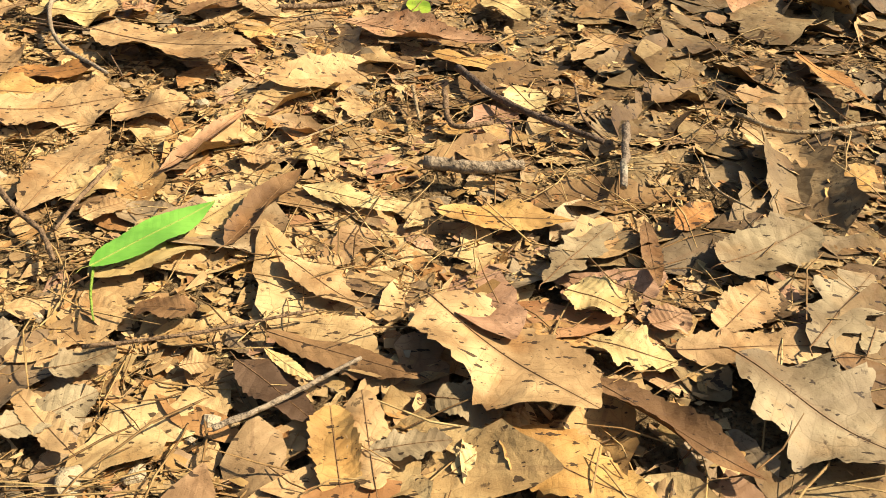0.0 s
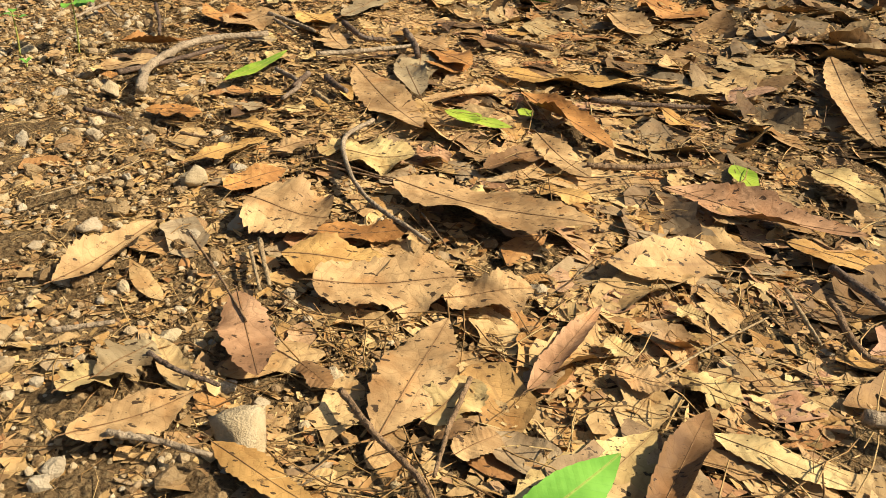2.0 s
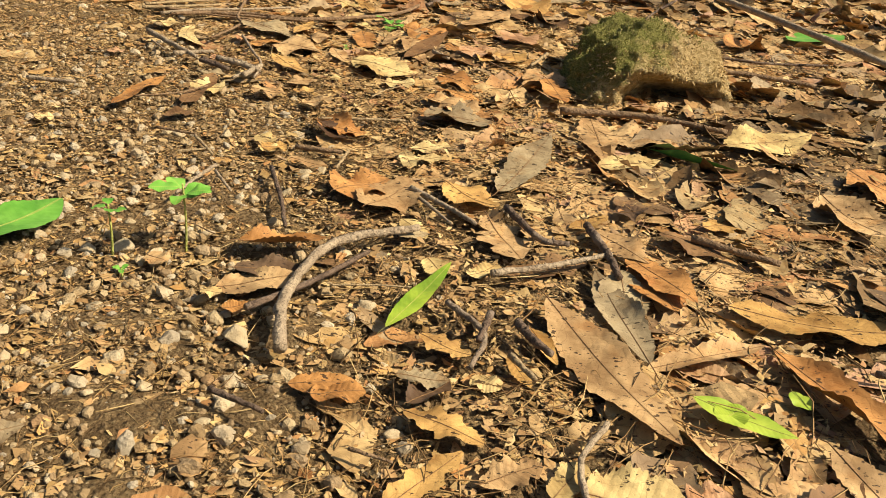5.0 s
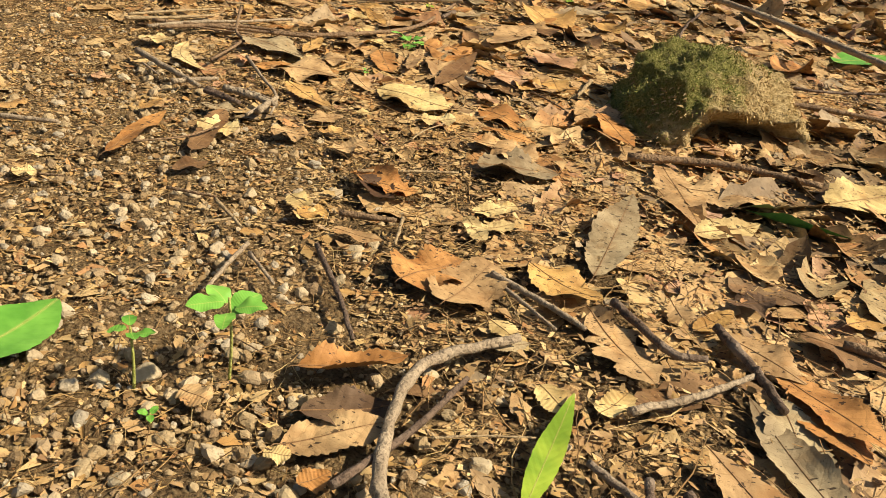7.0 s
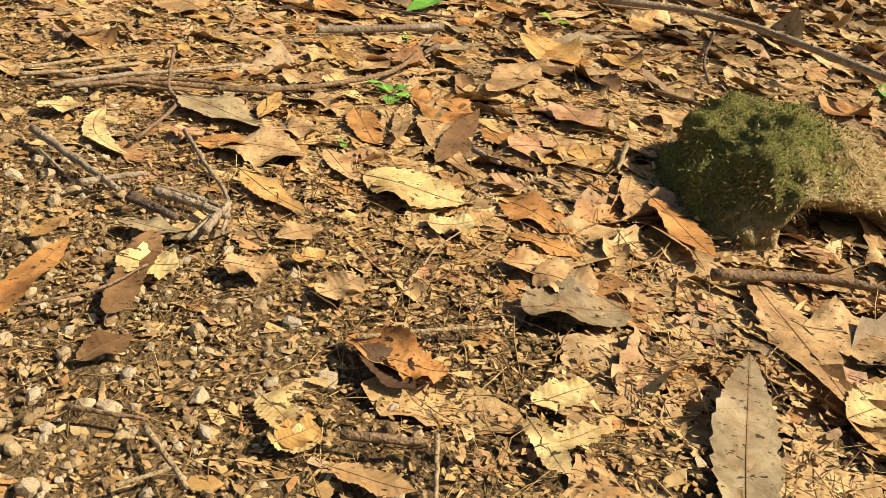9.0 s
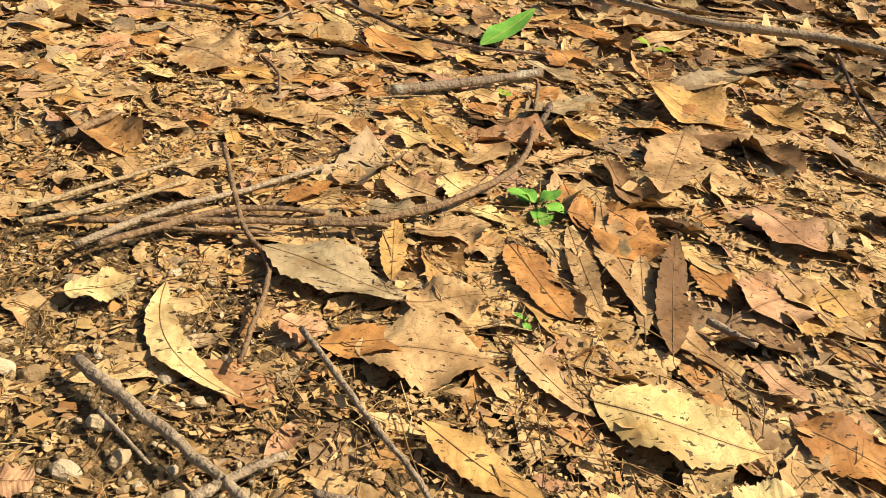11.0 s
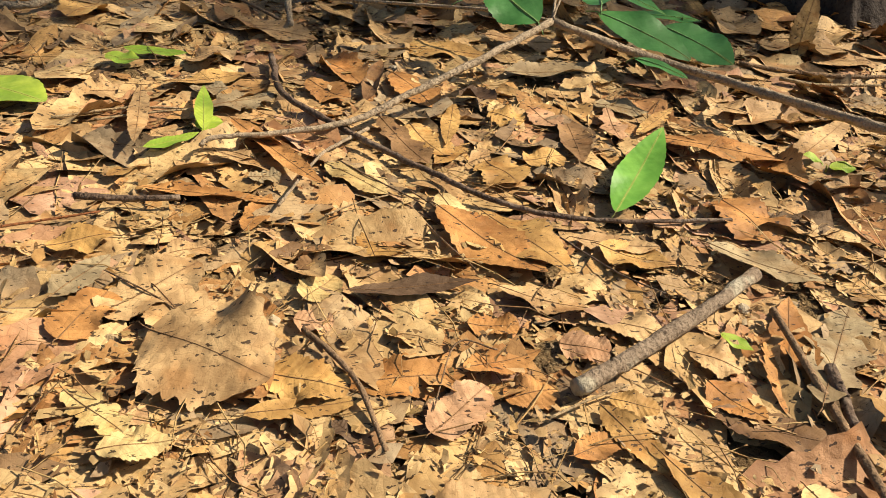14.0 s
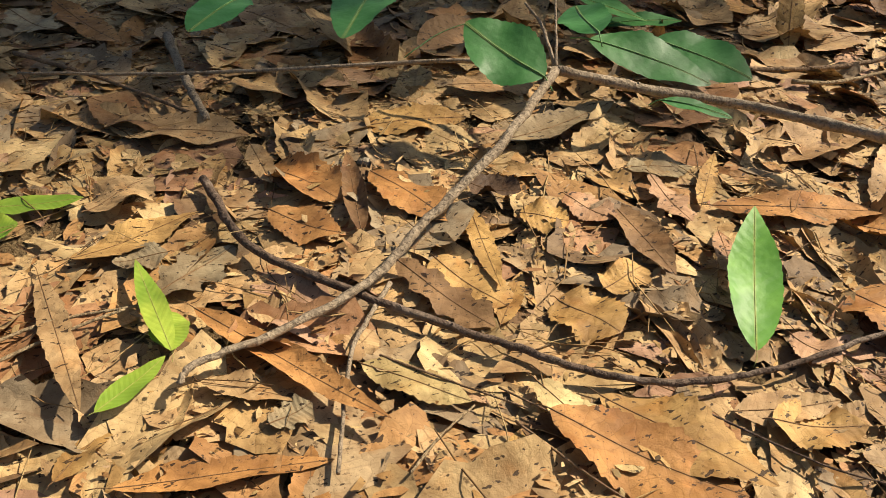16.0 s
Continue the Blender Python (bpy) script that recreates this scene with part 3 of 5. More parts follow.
def seedling(x, y, count, size, tone, tall=0.0):
    """A small plant with a few toothed leaves on a short stem."""
    rng = leaf_rng
    root = new("seedling")
    root.matrix_basis = pose(x, y, float(ground_z(x, y)) + 0.004)
    top = tall or 0.02 + 0.15 * size
    part("stem", tube("stem", smooth_line([(0, 0, 0), (0.05 * size, 0, top * 0.5), (0, 0, top)], 5), np.linspace(0.0035, 0.0025, 11), 6), RIB_PALE, root)
    turn = rng.uniform(0, 360)
    for i in range(count):
        length = size * rng.uniform(0.65, 0.95)
        arrays = blade_arrays(rng, length, length * 0.72, "oval", 0.25, -0.06, 0.0, 0.06, 0.06, 0.03, 0.01 * length, 22, 6)
        arrays[0][:, 0] += 0.12 * size
        leaflet = part("leaflet", mesh_of("leaflet", *arrays), LEAF[tone], root)
        leaflet.matrix_basis = pose(0, 0, top * rng.uniform(0.78, 1), rng.uniform(-10, 10), rng.uniform(-24, 16), turn + i * 360 / count + rng.uniform(-15, 15))
    return tagged(root, f"small bright green seedling with {count} toothed leaves in the soil", "seedling", "seedlings")


boulder(-0.906, 5.19, 0.392, 0.335)
tree_trunk(-0.6, 9.4, 0.7)

# ---- boulder, branch, trunk and seedlings ----
branch = stick([(-2.341, 7.99, 0.22), (-2.076, 7.909, 0.16), (-1.795, 7.785, 0.12), (-1.628, 7.361, 0.18), (-1.452, 7.13, 0.21), (-0.721, 6.915, 0.22), (0.095, 5.864, 0.17), (0.38, 5.326, 0.14)], 0.014, 0.02, "grey", twigs=[([(-2.341, 7.99, 0.22), (-2.537, 8.217, 0.17), (-2.964, 8.432, 0.12), (-3.321, 8.638, 0.08), (-3.641, 8.854, 0.04)], 0.008, 0.004), ([(-2.341, 7.99, 0.22), (-2.647, 7.757, 0.16), (-2.916, 7.618, 0.09), (-3.074, 7.525, 0.06), (-3.279, 7.456, 0.055), (-3.449, 7.429, 0.055), (-3.489, 7.398, 0.05)], 0.0135, 0.006), ([(-2.341, 7.99, 0.22), (-2.292, 8.08, 0.27), (-2.199, 8.242, 0.33)], 0.005, 0.003), ([(-2.341, 7.99, 0.22), (-2.271, 8.184, 0.26), (-2.256, 8.309, 0.28)], 0.006, 0.004)], name="fallen_branch", words="long forked grey-brown branch with green leaves resting over the litter")
sprig_leaf(branch, "deep", (-2.406, 7.947, 0.24), (-2.545, 8.145, 0.33), 0.19, -30)
sprig_leaf(branch, "deep", (-2.085, 8.2, 0.205), (-1.81, 7.94, 0.13), 0.17, 20)
sprig_leaf(branch, "deep", (-1.785, 8.25, 0.145), (-1.626, 7.956, 0.11), 0.19, 20)
sprig_leaf(branch, "deep", (-2.115, 8.12, 0.26), (-1.99, 8.42, 0.22), 0.16, -18)
sprig_leaf(branch, "deep", (-1.83, 8.46, 0.12), (-1.55, 8.39, 0.13), 0.1, 5)
sprig_leaf(branch, "deep", (-1.98, 8.62, 0.2), (-1.73, 8.36, 0.16), 0.16, -6)
sprig_leaf(branch, "deep", (-2.5, 8.85, 0.21), (-2.79, 8.42, 0.21), 0.2, 5)
sprig_leaf(branch, "deep", (-2.95, 8.86, 0.2), (-3.18, 8.62, 0.2), 0.16, -4)
sprig_leaf(branch, "brown", (-2.57, 8.37, 0.17), (-2.3, 8.51, 0.17), 0.12, 25)
sprig_leaf(branch, "deep", (-2.07, 7.86, 0.16), (-1.93, 7.72, 0.15), 0.06, 8)
seedling(-2.123, 2.934, 5, 0.088, "green", 0.2)
seedling(-2.289, 2.859, 4, 0.055, "green", 0.15)
seedling(-2.216, 2.778, 3, 0.025, "green")
seedling(-2.292, 5.684, 5, 0.105, "green")
seedling(-2.375, 5.123, 3, 0.036, "green")
seedling(-1.614, 7.32, 2, 0.091, "lime")

# ---- leaves, sticks and stones along the walk ----
leaf("tan", 0.021, 1.035, -48.9, 0.341, 0.177, "broad")
leaf("ochre", 0.116, 0.77, -32.9, 0.223, 0.127, "oval", curl=0.15)
leaf("brown", 0.252, 0.879, -41.5, 0.266, 0.084, curl=0.8)
leaf("grey", 0.468, 0.92, -44.7, 0.263, 0.25, "oak", curl=0.2)
leaf("grey", 0.6, 0.961, 48.6, 0.273, 0.121, "oak")
leaf("tan", 0.397, 0.961, 3.4, 0.234, 0.076, "scrap")
leaf("tan", 0.477, 1.002, 47.6, 0.171, 0.079, "scrap")
leaf("cream", 0.245, 1.101, -31.7, 0.105, 0.099, "scrap", curl=0.3)
leaf("grey", 0.207, 1.099, 54.8, 0.253, 0.084, "oak")
leaf("ochre", -0.081, 0.666, 101.4, 0.157, 0.069, "scrap", curl=0.5)
leaf("tan", -0.04, 0.675, 100.5, 0.17, 0.059, "scrap", curl=-0.4)
leaf("dark", -0.259, 0.911, -41.8, 0.176, 0.075)
leaf("cream", -0.221, 0.93, -40.7, 0.112, 0.023, lift=0.03)
leaf("brown", -0.228, 0.974, -21.8, 0.271, 0.061, curl=-0.8, lift=0.03)
leaf("tan", -0.232, 1.162, -39.4, 0.194, 0.072)
leaf("tan", 0, 0.988, -3.7, 0.078, 0.072, "oval")
leaf("ochre", 0.027, 1.322, -4, 0.258, 0.095)
leaf("pink", 0.368, 1.012, 28.9, 0.077, 0.073, "oval")
leaf("rust", 0.469, 1.283, 46.6, 0.124, 0.062, "oval")
leaf("rust", 0.981, 2.145, -82.5, 0.367, 0.086)
leaf("grey", 0.514, 1.157, 30.7, 0.229, 0.117, "scrap")
leaf("brown", 0.418, 1.318, -95.5, 0.221, 0.042, curl=0.6)
leaf("grey", 0.032, 0.84, -11.4, 0.096, 0.08, "scrap")
leaf("grey", -0.545, 0.773, 35.9, 0.13, 0.068, "scrap")
leaf("grey", -0.521, 0.886, 27.6, 0.095, 0.066, "scrap")
leaf("tan", -0.341, 0.903, 20.4, 0.054, 0.052, "oval")
leaf("cream", -0.536, 1.096, 54.1, 0.372, 0.151, curl=0.06, bend=0.0, rx=0.5)
leaf("green", -0.534, 1.104, 53.7, 0.265, 0.086, curl=0.05, lift=0.032)
leaf("brown", -0.336, 1.199, 67.9, 0.263, 0.08, curl=1.0, lift=0.02)
leaf("cream", -0.232, 1.411, -22.6, 0.206, 0.055)
leaf("cream", 0.263, 0.963, -14.1, 0.135, 0.09, "oak")
leaf("cream", 0.206, 1.888, -64.7, 0.147, 0.098)
leaf("tan", 0.524, 2.276, -122.6, 0.29, 0.082, "oak")
leaf("tan", 0.748, 1.887, -16.5, 0.183, 0.173, "oak")
leaf("ochre", 0.79, 1.403, 40, 0.179, 0.081, "oak")
leaf("tan", 0.711, 1.708, -73.7, 0.228, 0.114, "oak", curl=0.7)
leaf("grey", -0.055, 0.737, 11.3, 0.112, 0.057, "oak")
leaf("cream", 0.055, 0.712, 42.2, 0.072, 0.05, "oak")
leaf("grey", 0.683, 0.951, 57.7, 0.2, 0.073, "oak")
leaf("tan", -0.435, 0.737, 137, 0.16, 0.042, "scrap")
leaf("brown", -0.343, 1.024, -177.6, 0.096, 0.062, "scrap")
stick([(0.078, 1.979, 0.037), (0.18, 1.779, 0.037), (0.381, 1.593, 0.037)], 0.0095, 0.0066, "dark")
stick([(0.003, 1.476, 0.043), (0.117, 1.463, 0.043), (0.203, 1.481, 0.043)], 0.0148, 0.0104, "grey")
stick([(0.043, 1.847, 0.035), (0.061, 1.661, 0.035), (0.149, 1.674, 0.035)], 0.0073, 0.0051, "brown")
stick([(-0.032, 1.874, 0.033), (-0.011, 1.684, 0.033)], 0.0049, 0.0035, "pale")
stick([(0.442, 1.668, 0.038), (0.391, 1.407, 0.038)], 0.0103, 0.0072, "lichen")
stick([(-0.486, 0.926, 0.031), (-0.327, 0.958, 0.031), (-0.156, 1.016, 0.031)], 0.0035, 0.0024, "brown")
stick([(-0.259, 0.766, 0.033), (-0.178, 0.818, 0.033), (-0.076, 0.902, 0.033)], 0.0047, 0.0033, "grey")
stick([(0.71, 1.75, 0.034), (0.811, 1.665, 0.034), (1.036, 1.72, 0.034)], 0.0062, 0.0043, "pale")
stick([(-0.301, 1.531, 0.03), (-0.197, 1.648, 0.03), (-0.087, 1.764, 0.03)], 0.0024, 0.0017, "pale")
stick([(0.576, 1.537, 0.031), (0.571, 1.415, 0.031), (0.62, 1.336, 0.031)], 0.0030, 0.0021, "pale")
stick([(-0.534, 1.119, 0.031), (-0.514, 1.046, 0.031), (-0.489, 0.985, 0.031)], 0.0025, 0.0018, "lime")
stick([(0.358, 1.896, 0.031), (0.355, 1.717, 0.031), (0.39, 1.613, 0.031)], 0.0034, 0.0024, "brown")
stone(-0.433, 0.701, 0.064, yaw=109)
stone(-0.35, 0.719, 0.044, yaw=12)
stone(0.468, 1.071, 0.039, "brown", yaw=106)
leaf("tan", -0.885, 2.144, -23.4, 0.524, 0.2, curl=0.15)
leaf("tan", -1.171, 1.959, -12.5, 0.194, 0.184, "scrap")
leaf("ochre", -1.04, 1.779, 3, 0.227, 0.134)
leaf("tan", -0.946, 1.676, 15.6, 0.279, 0.158, "scrap")
leaf("tan", -0.695, 1.695, 18.2, 0.173, 0.121, "scrap")
leaf("rust", -0.993, 1.875, 13.6, 0.191, 0.081, "scrap")
leaf("tan", -0.735, 1.31, 79, 0.316, 0.129)
leaf("cream", -0.674, 1.355, 60.1, 0.133, 0.099, "scrap")
leaf("pink", -0.52, 1.456, 66.3, 0.304, 0.055, curl=1.1)
leaf("pink", -1.068, 1.61, -62.3, 0.264, 0.094, "oval")
leaf("ochre", -0.973, 1.248, -27, 0.218, 0.061)
leaf("tan", -1.418, 1.58, 67.6, 0.257, 0.099, curl=1.5)
leaf("tan", -1.176, 1.205, 41.7, 0.194, 0.105)
leaf("grey", -1.199, 1.336, 68.4, 0.119, 0.113, "oak")
leaf("cream", -1.239, 1.292, 65.8, 0.107, 0.102, "oak")
leaf("cream", -1.043, 2.28, 1.9, 0.183, 0.174, "scrap")
leaf("pink", -0.861, 2.323, 24.9, 0.09, 0.086, "scrap")
leaf("cream", 0.168, 2.537, -60.3, 0.236, 0.122)
leaf("pink", -0.24, 2.313, -24, 0.47, 0.151, curl=0.7)
leaf("ochre", 0.009, 2.089, -12.5, 0.295, 0.127)
leaf("tan", 0.442, 3.565, -96.1, 0.967, 0.123, curl=0.5)
leaf("brown", -0.684, 2.274, 54.5, 0.267, 0.096, curl=0.8)
leaf("ochre", 0.014, 1.663, 15.3, 0.121, 0.058)
leaf("lime", -0.047, 2.487, -77.2, 0.14, 0.071, "oval")
leaf("tan", -0.616, 1.287, 46.4, 0.086, 0.056, "scrap")
leaf("tan", -0.377, 1.53, -10.4, 0.088, 0.063, "scrap")
leaf("cream", -0.27, 1.55, -23.5, 0.11, 0.088, "oak")
leaf("tan", -0.127, 2.173, 39.1, 0.132, 0.092, "scrap")
leaf("cream", -0.348, 1.585, 132.3, 0.061, 0.043, "scrap")
leaf("cream", -0.209, 1.742, 142, 0.052, 0.049, "scrap")
leaf("brown", -0.904, 1.462, -38.1, 0.083, 0.045, "scrap")
stone(-0.945, 1.294, 0.139, yaw=138)
stone(-1.351, 2.064, 0.083, yaw=94)
stone(-1.187, 1.921, 0.06, yaw=77)
stone(-1.269, 1.89, 0.05, "brown", yaw=175)
stone(-1.154, 1.495, 0.049, yaw=110)
stone(-0.853, 1.329, 0.037, yaw=50)
stone(-1.472, 1.819, 0.064, yaw=153)
stone(-1.411, 2.369, 0.042, yaw=34)
stone(-0.839, 1.458, 0.039, yaw=64)
stone(-1.456, 1.939, 0.025, yaw=169)
stone(-0.943, 1.369, 0.035, yaw=140)
stick([(-1.012, 2.478, 0.035), (-1.053, 2.315, 0.035), (-0.937, 2.054, 0.035), (-0.752, 1.863, 0.035)], 0.0069, 0.0048, "grey")
stick([(-1.096, 1.755, 0.032), (-1.03, 1.624, 0.032)], 0.0043, 0.0030, "pale")
stick([(-1.095, 1.803, 0.034), (-1.016, 1.637, 0.034)], 0.0058, 0.0040, "pale")
stick([(-0.615, 1.453, 0.033), (-0.632, 1.322, 0.033), (-0.637, 1.224, 0.033)], 0.0046, 0.0032, "brown")
stick([(-0.813, 1.383, 0.034), (-0.734, 1.291, 0.034), (-0.661, 1.22, 0.034), (-0.605, 1.133, 0.034)], 0.0060, 0.0042, "brown")
stick([(-1.116, 1.216, 0.034), (-1.042, 1.217, 0.034), (-0.954, 1.205, 0.034)], 0.0060, 0.0042, "grey")
stick([(-1.141, 1.4, 0.033), (-1.083, 1.373, 0.033), (-1.002, 1.353, 0.033)], 0.0052, 0.0036, "dark")
stick([(-1.318, 1.419, 0.034), (-1.232, 1.466, 0.034)], 0.0057, 0.0040, "grey")
stick([(-0.792, 1.999, 0.03), (-0.715, 1.859, 0.03)], 0.0023, 0.0016, "brown")
stick([(-1.072, 2.184, 0.031), (-0.862, 2.133, 0.031), (-0.687, 2.065, 0.031)], 0.0027, 0.0019, "brown")
stick([(-1.241, 1.797, 0.031), (-1.126, 1.66, 0.031), (-1.02, 1.525, 0.031)], 0.0030, 0.0021, "brown")
leaf("tan", -1.171, 2.936, -58.1, 0.574, 0.149)
leaf("grey", -0.926, 2.72, 107.9, 0.446, 0.109, curl=0.6)
leaf("rust", -0.975, 3.28, -58.7, 0.32, 0.13, curl=0.3)
leaf("tan", -0.93, 2.729, 34.8, 0.345, 0.085, curl=0.6)
leaf("ochre", -0.726, 3.059, -1.8, 0.438, 0.178)
leaf("rust", -0.632, 2.906, -55.7, 0.484, 0.146, curl=0.9)
leaf("tan", -0.57, 2.564, -60.7, 0.306, 0.111)
leaf("lime", -0.838, 2.633, -19.6, 0.214, 0.078)
leaf("lime", -0.79, 2.572, 47.4, 0.083, 0.07, "oval")
leaf("lime", -0.624, 2.73, -61.4, 0.063, 0.049, "oval")
leaf("lime", -1.511, 2.675, 77.7, 0.37, 0.057)
leaf("green", -2.631, 2.767, 77.6, 0.303, 0.181, "oval")
leaf("grey", -2.156, 2.101, 45, 0.129, 0.076)
leaf("ochre", -1.391, 2.103, 63.8, 0.272, 0.078, "oak")
leaf("ochre", -1.406, 2.422, -16.3, 0.178, 0.097, "oak")
leaf("dark", -1.403, 2.451, 57.1, 0.121, 0.078, "oval", curl=0.8)
leaf("rust", -1.264, 2.034, 48.6, 0.169, 0.087)
leaf("rust", -1.594, 2.415, 25.9, 0.112, 0.067, "scrap")
leaf("ochre", -0.547, 2.233, -26.4, 0.142, 0.081, "scrap")
leaf("cream", -0.758, 2.16, -17.1, 0.095, 0.085, "scrap")
leaf("tan", -0.659, 2.354, 149.5, 0.118, 0.09, "oak")
leaf("tan", -0.346, 3.934, -63.8, 0.323, 0.205, curl=0.5)
leaf("rust", -0.207, 4.195, -40, 0.344, 0.297)
leaf("ochre", -0.22, 2.867, -52.4, 0.177, 0.145)
leaf("tan", -1.227, 2.265, 33.3, 0.126, 0.09, "oak")
leaf("cream", -1.096, 2.26, 66.4, 0.12, 0.062, "scrap")
stone(-1.819, 2.573, 0.081, yaw=167)
stone(-1.592, 2.816, 0.053, yaw=33)
stone(-1.381, 2.337, 0.046, yaw=64)
stone(-1.553, 2.038, 0.032, yaw=72)
stone(-1.446, 2.149, 0.03, yaw=179)
stone(-2.061, 2.223, 0.044, "brown", yaw=106)
stone(-1.776, 1.908, 0.042, yaw=30)
stone(-1.427, 1.921, 0.025, yaw=18)
stone(-1.54, 1.896, 0.032, "brown", yaw=85)
stone(-1.773, 2.307, 0.031, yaw=33)
stone(-2.332, 2.474, 0.057, yaw=15)
stick([(-1.697, 2.516, 0.043), (-1.768, 2.736, 0.043), (-1.747, 3.033, 0.043), (-1.559, 3.205, 0.043)], 0.0153, 0.0107, "grey")
stick([(-1.832, 2.649, 0.037), (-1.732, 2.821, 0.037), (-1.651, 3.024, 0.037)], 0.0087, 0.0061, "dark")
stick([(-1.402, 2.832, 0.036), (-1.295, 2.724, 0.036), (-1.302, 2.584, 0.036)], 0.0081, 0.0057, "lichen")
stick([(-0.8, 3.422, 0.041), (-0.56, 3.348, 0.041)], 0.0125, 0.0088, "brown")
stick([(-0.421, 2.862, 0.037), (-0.248, 2.873, 0.037), (-0.047, 2.919, 0.037)], 0.0088, 0.0061, "dark")
stick([(-0.43, 2.371, 0.037), (-0.298, 2.397, 0.037), (-0.165, 2.453, 0.037)], 0.0092, 0.0064, "brown")
stick([(-1.779, 2.358, 0.035), (-1.654, 2.32, 0.035)], 0.0072, 0.0051, "dark")
stick([(-1.226, 2.655, 0.037), (-1.163, 2.577, 0.037)], 0.0085, 0.0060, "pale")
stick([(-1.622, 1.846, 0.03), (-1.544, 1.948, 0.03), (-1.483, 2.095, 0.03)], 0.0023, 0.0016, "pale")
stick([(-1.083, 2.221, 0.03), (-0.886, 2.149, 0.03), (-0.735, 2.094, 0.03)], 0.0024, 0.0017, "brown")
stick([(-1.469, 2.27, 0.032), (-1.383, 2.256, 0.032)], 0.0042, 0.0030, "brown")
leaf("rust", -1.865, 3.39, 52.7, 0.21, 0.199, "scrap")
leaf("tan", -1.745, 3.321, 68.6, 0.241, 0.165, "scrap")
leaf("ochre", -1.56, 3.589, -35.8, 0.238, 0.163)
leaf("tan", -1.395, 3.4, -63.5, 0.301, 0.164, "oak")
leaf("cream", -1.629, 3.296, -44.4, 0.134, 0.073)
leaf("grey", -1.628, 3.172, 29.1, 0.111, 0.054)
leaf("tan", -1.19, 3.538, -72.8, 0.193, 0.07)
leaf("ochre", -1.147, 3.399, 49.4, 0.165, 0.065, "oval")
leaf("tan", -1.149, 4.569, -80.8, 0.576, 0.15)
leaf("tan", -1.076, 4.333, -7.6, 0.295, 0.251)
leaf("cream", -1.088, 3.977, 34.7, 0.269, 0.122)
leaf("deep", -0.922, 4.195, -16.5, 0.344, 0.1, curl=0.9, rx=-28)
leaf("cream", -0.63, 4.31, 39.8, 0.484, 0.21)
leaf("rust", -1.373, 4.968, -73.2, 0.422, 0.131)
leaf("rust", -0.943, 3.249, -72, 0.278, 0.157)
leaf("grey", -0.999, 3.164, -82.9, 0.276, 0.127)
leaf("brown", -0.884, 3.47, -32.6, 0.214, 0.145)
leaf("tan", -1.079, 3.406, -46.1, 0.229, 0.108)
leaf("tan", -1.131, 2.912, -45.4, 0.107, 0.101, "oak")
leaf("ochre", -0.757, 3.545, 39.2, 0.223, 0.123, "oak")
leaf("dark", -1.043, 3.574, 12.5, 0.125, 0.119, "oak")
leaf("rust", -1.988, 2.953, 28.8, 0.236, 0.118, curl=0.9, lift=0.03)
leaf("dark", -1.946, 2.838, 28.5, 0.197, 0.124)
leaf("tan", -1.954, 2.749, 29, 0.208, 0.113)
leaf("rust", -1.892, 2.654, 43.1, 0.064, 0.056, "oval")
leaf("cream", -1.973, 2.713, 8, 0.05, 0.048, "scrap")
leaf("cream", -1.5, 3.068, -53.9, 0.105, 0.066, "scrap")
leaf("cream", -1.378, 3, 55.3, 0.107, 0.067, "scrap")
leaf("grey", -1.389, 3.588, 77.5, 0.537, 0.138)
leaf("rust", -2.877, 3.842, 90.8, 0.425, 0.088)
leaf("rust", -2.152, 4.012, -25.1, 0.229, 0.13, curl=0.8)
leaf("cream", -3.041, 3.623, 49.4, 0.065, 0.061, "scrap")
leaf("ochre", -2.211, 3.658, 46.9, 0.085, 0.081, "scrap")
leaf("cream", -1.759, 3.824, -65.8, 0.163, 0.055, "scrap")
leaf("cream", -1.747, 3.893, 32.3, 0.148, 0.088, "scrap")
leaf("tan", -2.191, 2.857, -20.2, 0.072, 0.062, "scrap")
leaf("ochre", -1.752, 5.247, -15.3, 0.17, 0.162)
leaf("tan", -1.733, 6.265, -111, 0.537, 0.194)
leaf("ochre", -1.551, 6.381, 129.7, 0.382, 0.344, curl=0.6)
leaf("tan", -2.751, 4.97, -2.7, 0.298, 0.229)
leaf("rust", -0.451, 6.159, 39.7, 0.274, 0.26, "oval", curl=0.7)
leaf("tan", -1.746, 4.389, -13.6, 0.166, 0.157, "scrap")
leaf("brown", -2.653, 3.957, 96.7, 0.353, 0.081, "scrap")
leaf("rust", -2.125, 5.427, 53.9, 0.229, 0.218)
stone(-2.287, 2.9, 0.065, yaw=60)
stone(-2.029, 3.559, 0.073, yaw=138)
stone(-1.981, 3.615, 0.052, yaw=5)
stone(-1.595, 2.813, 0.068, yaw=30)
stone(-1.732, 3.078, 0.044, yaw=74)
stone(-2.364, 3.44, 0.051, yaw=164)
stone(-1.576, 3.025, 0.042, yaw=49)
stone(-1.534, 3.007, 0.04, yaw=91)
stone(-1.975, 2.895, 0.03, yaw=11)
stone(-2.366, 2.869, 0.049, yaw=162)
stone(-2.324, 3.108, 0.04, yaw=23)
stone(-2.145, 3.394, 0.04, yaw=22)
stone(-1.999, 2.713, 0.036, yaw=167)
stone(-2.018, 3.38, 0.056, yaw=149)
stone(-2.199, 2.63, 0.043, yaw=148)
stone(-1.562, 3.094, 0.029, yaw=63)
stick([(-2.105, 3.478, 0.036), (-1.985, 3.253, 0.036), (-1.912, 3.097, 0.036)], 0.0078, 0.0055, "dark")
stick([(-1.322, 2.999, 0.038), (-1.175, 3.098, 0.038), (-1.025, 3.234, 0.038)], 0.0097, 0.0068, "grey")
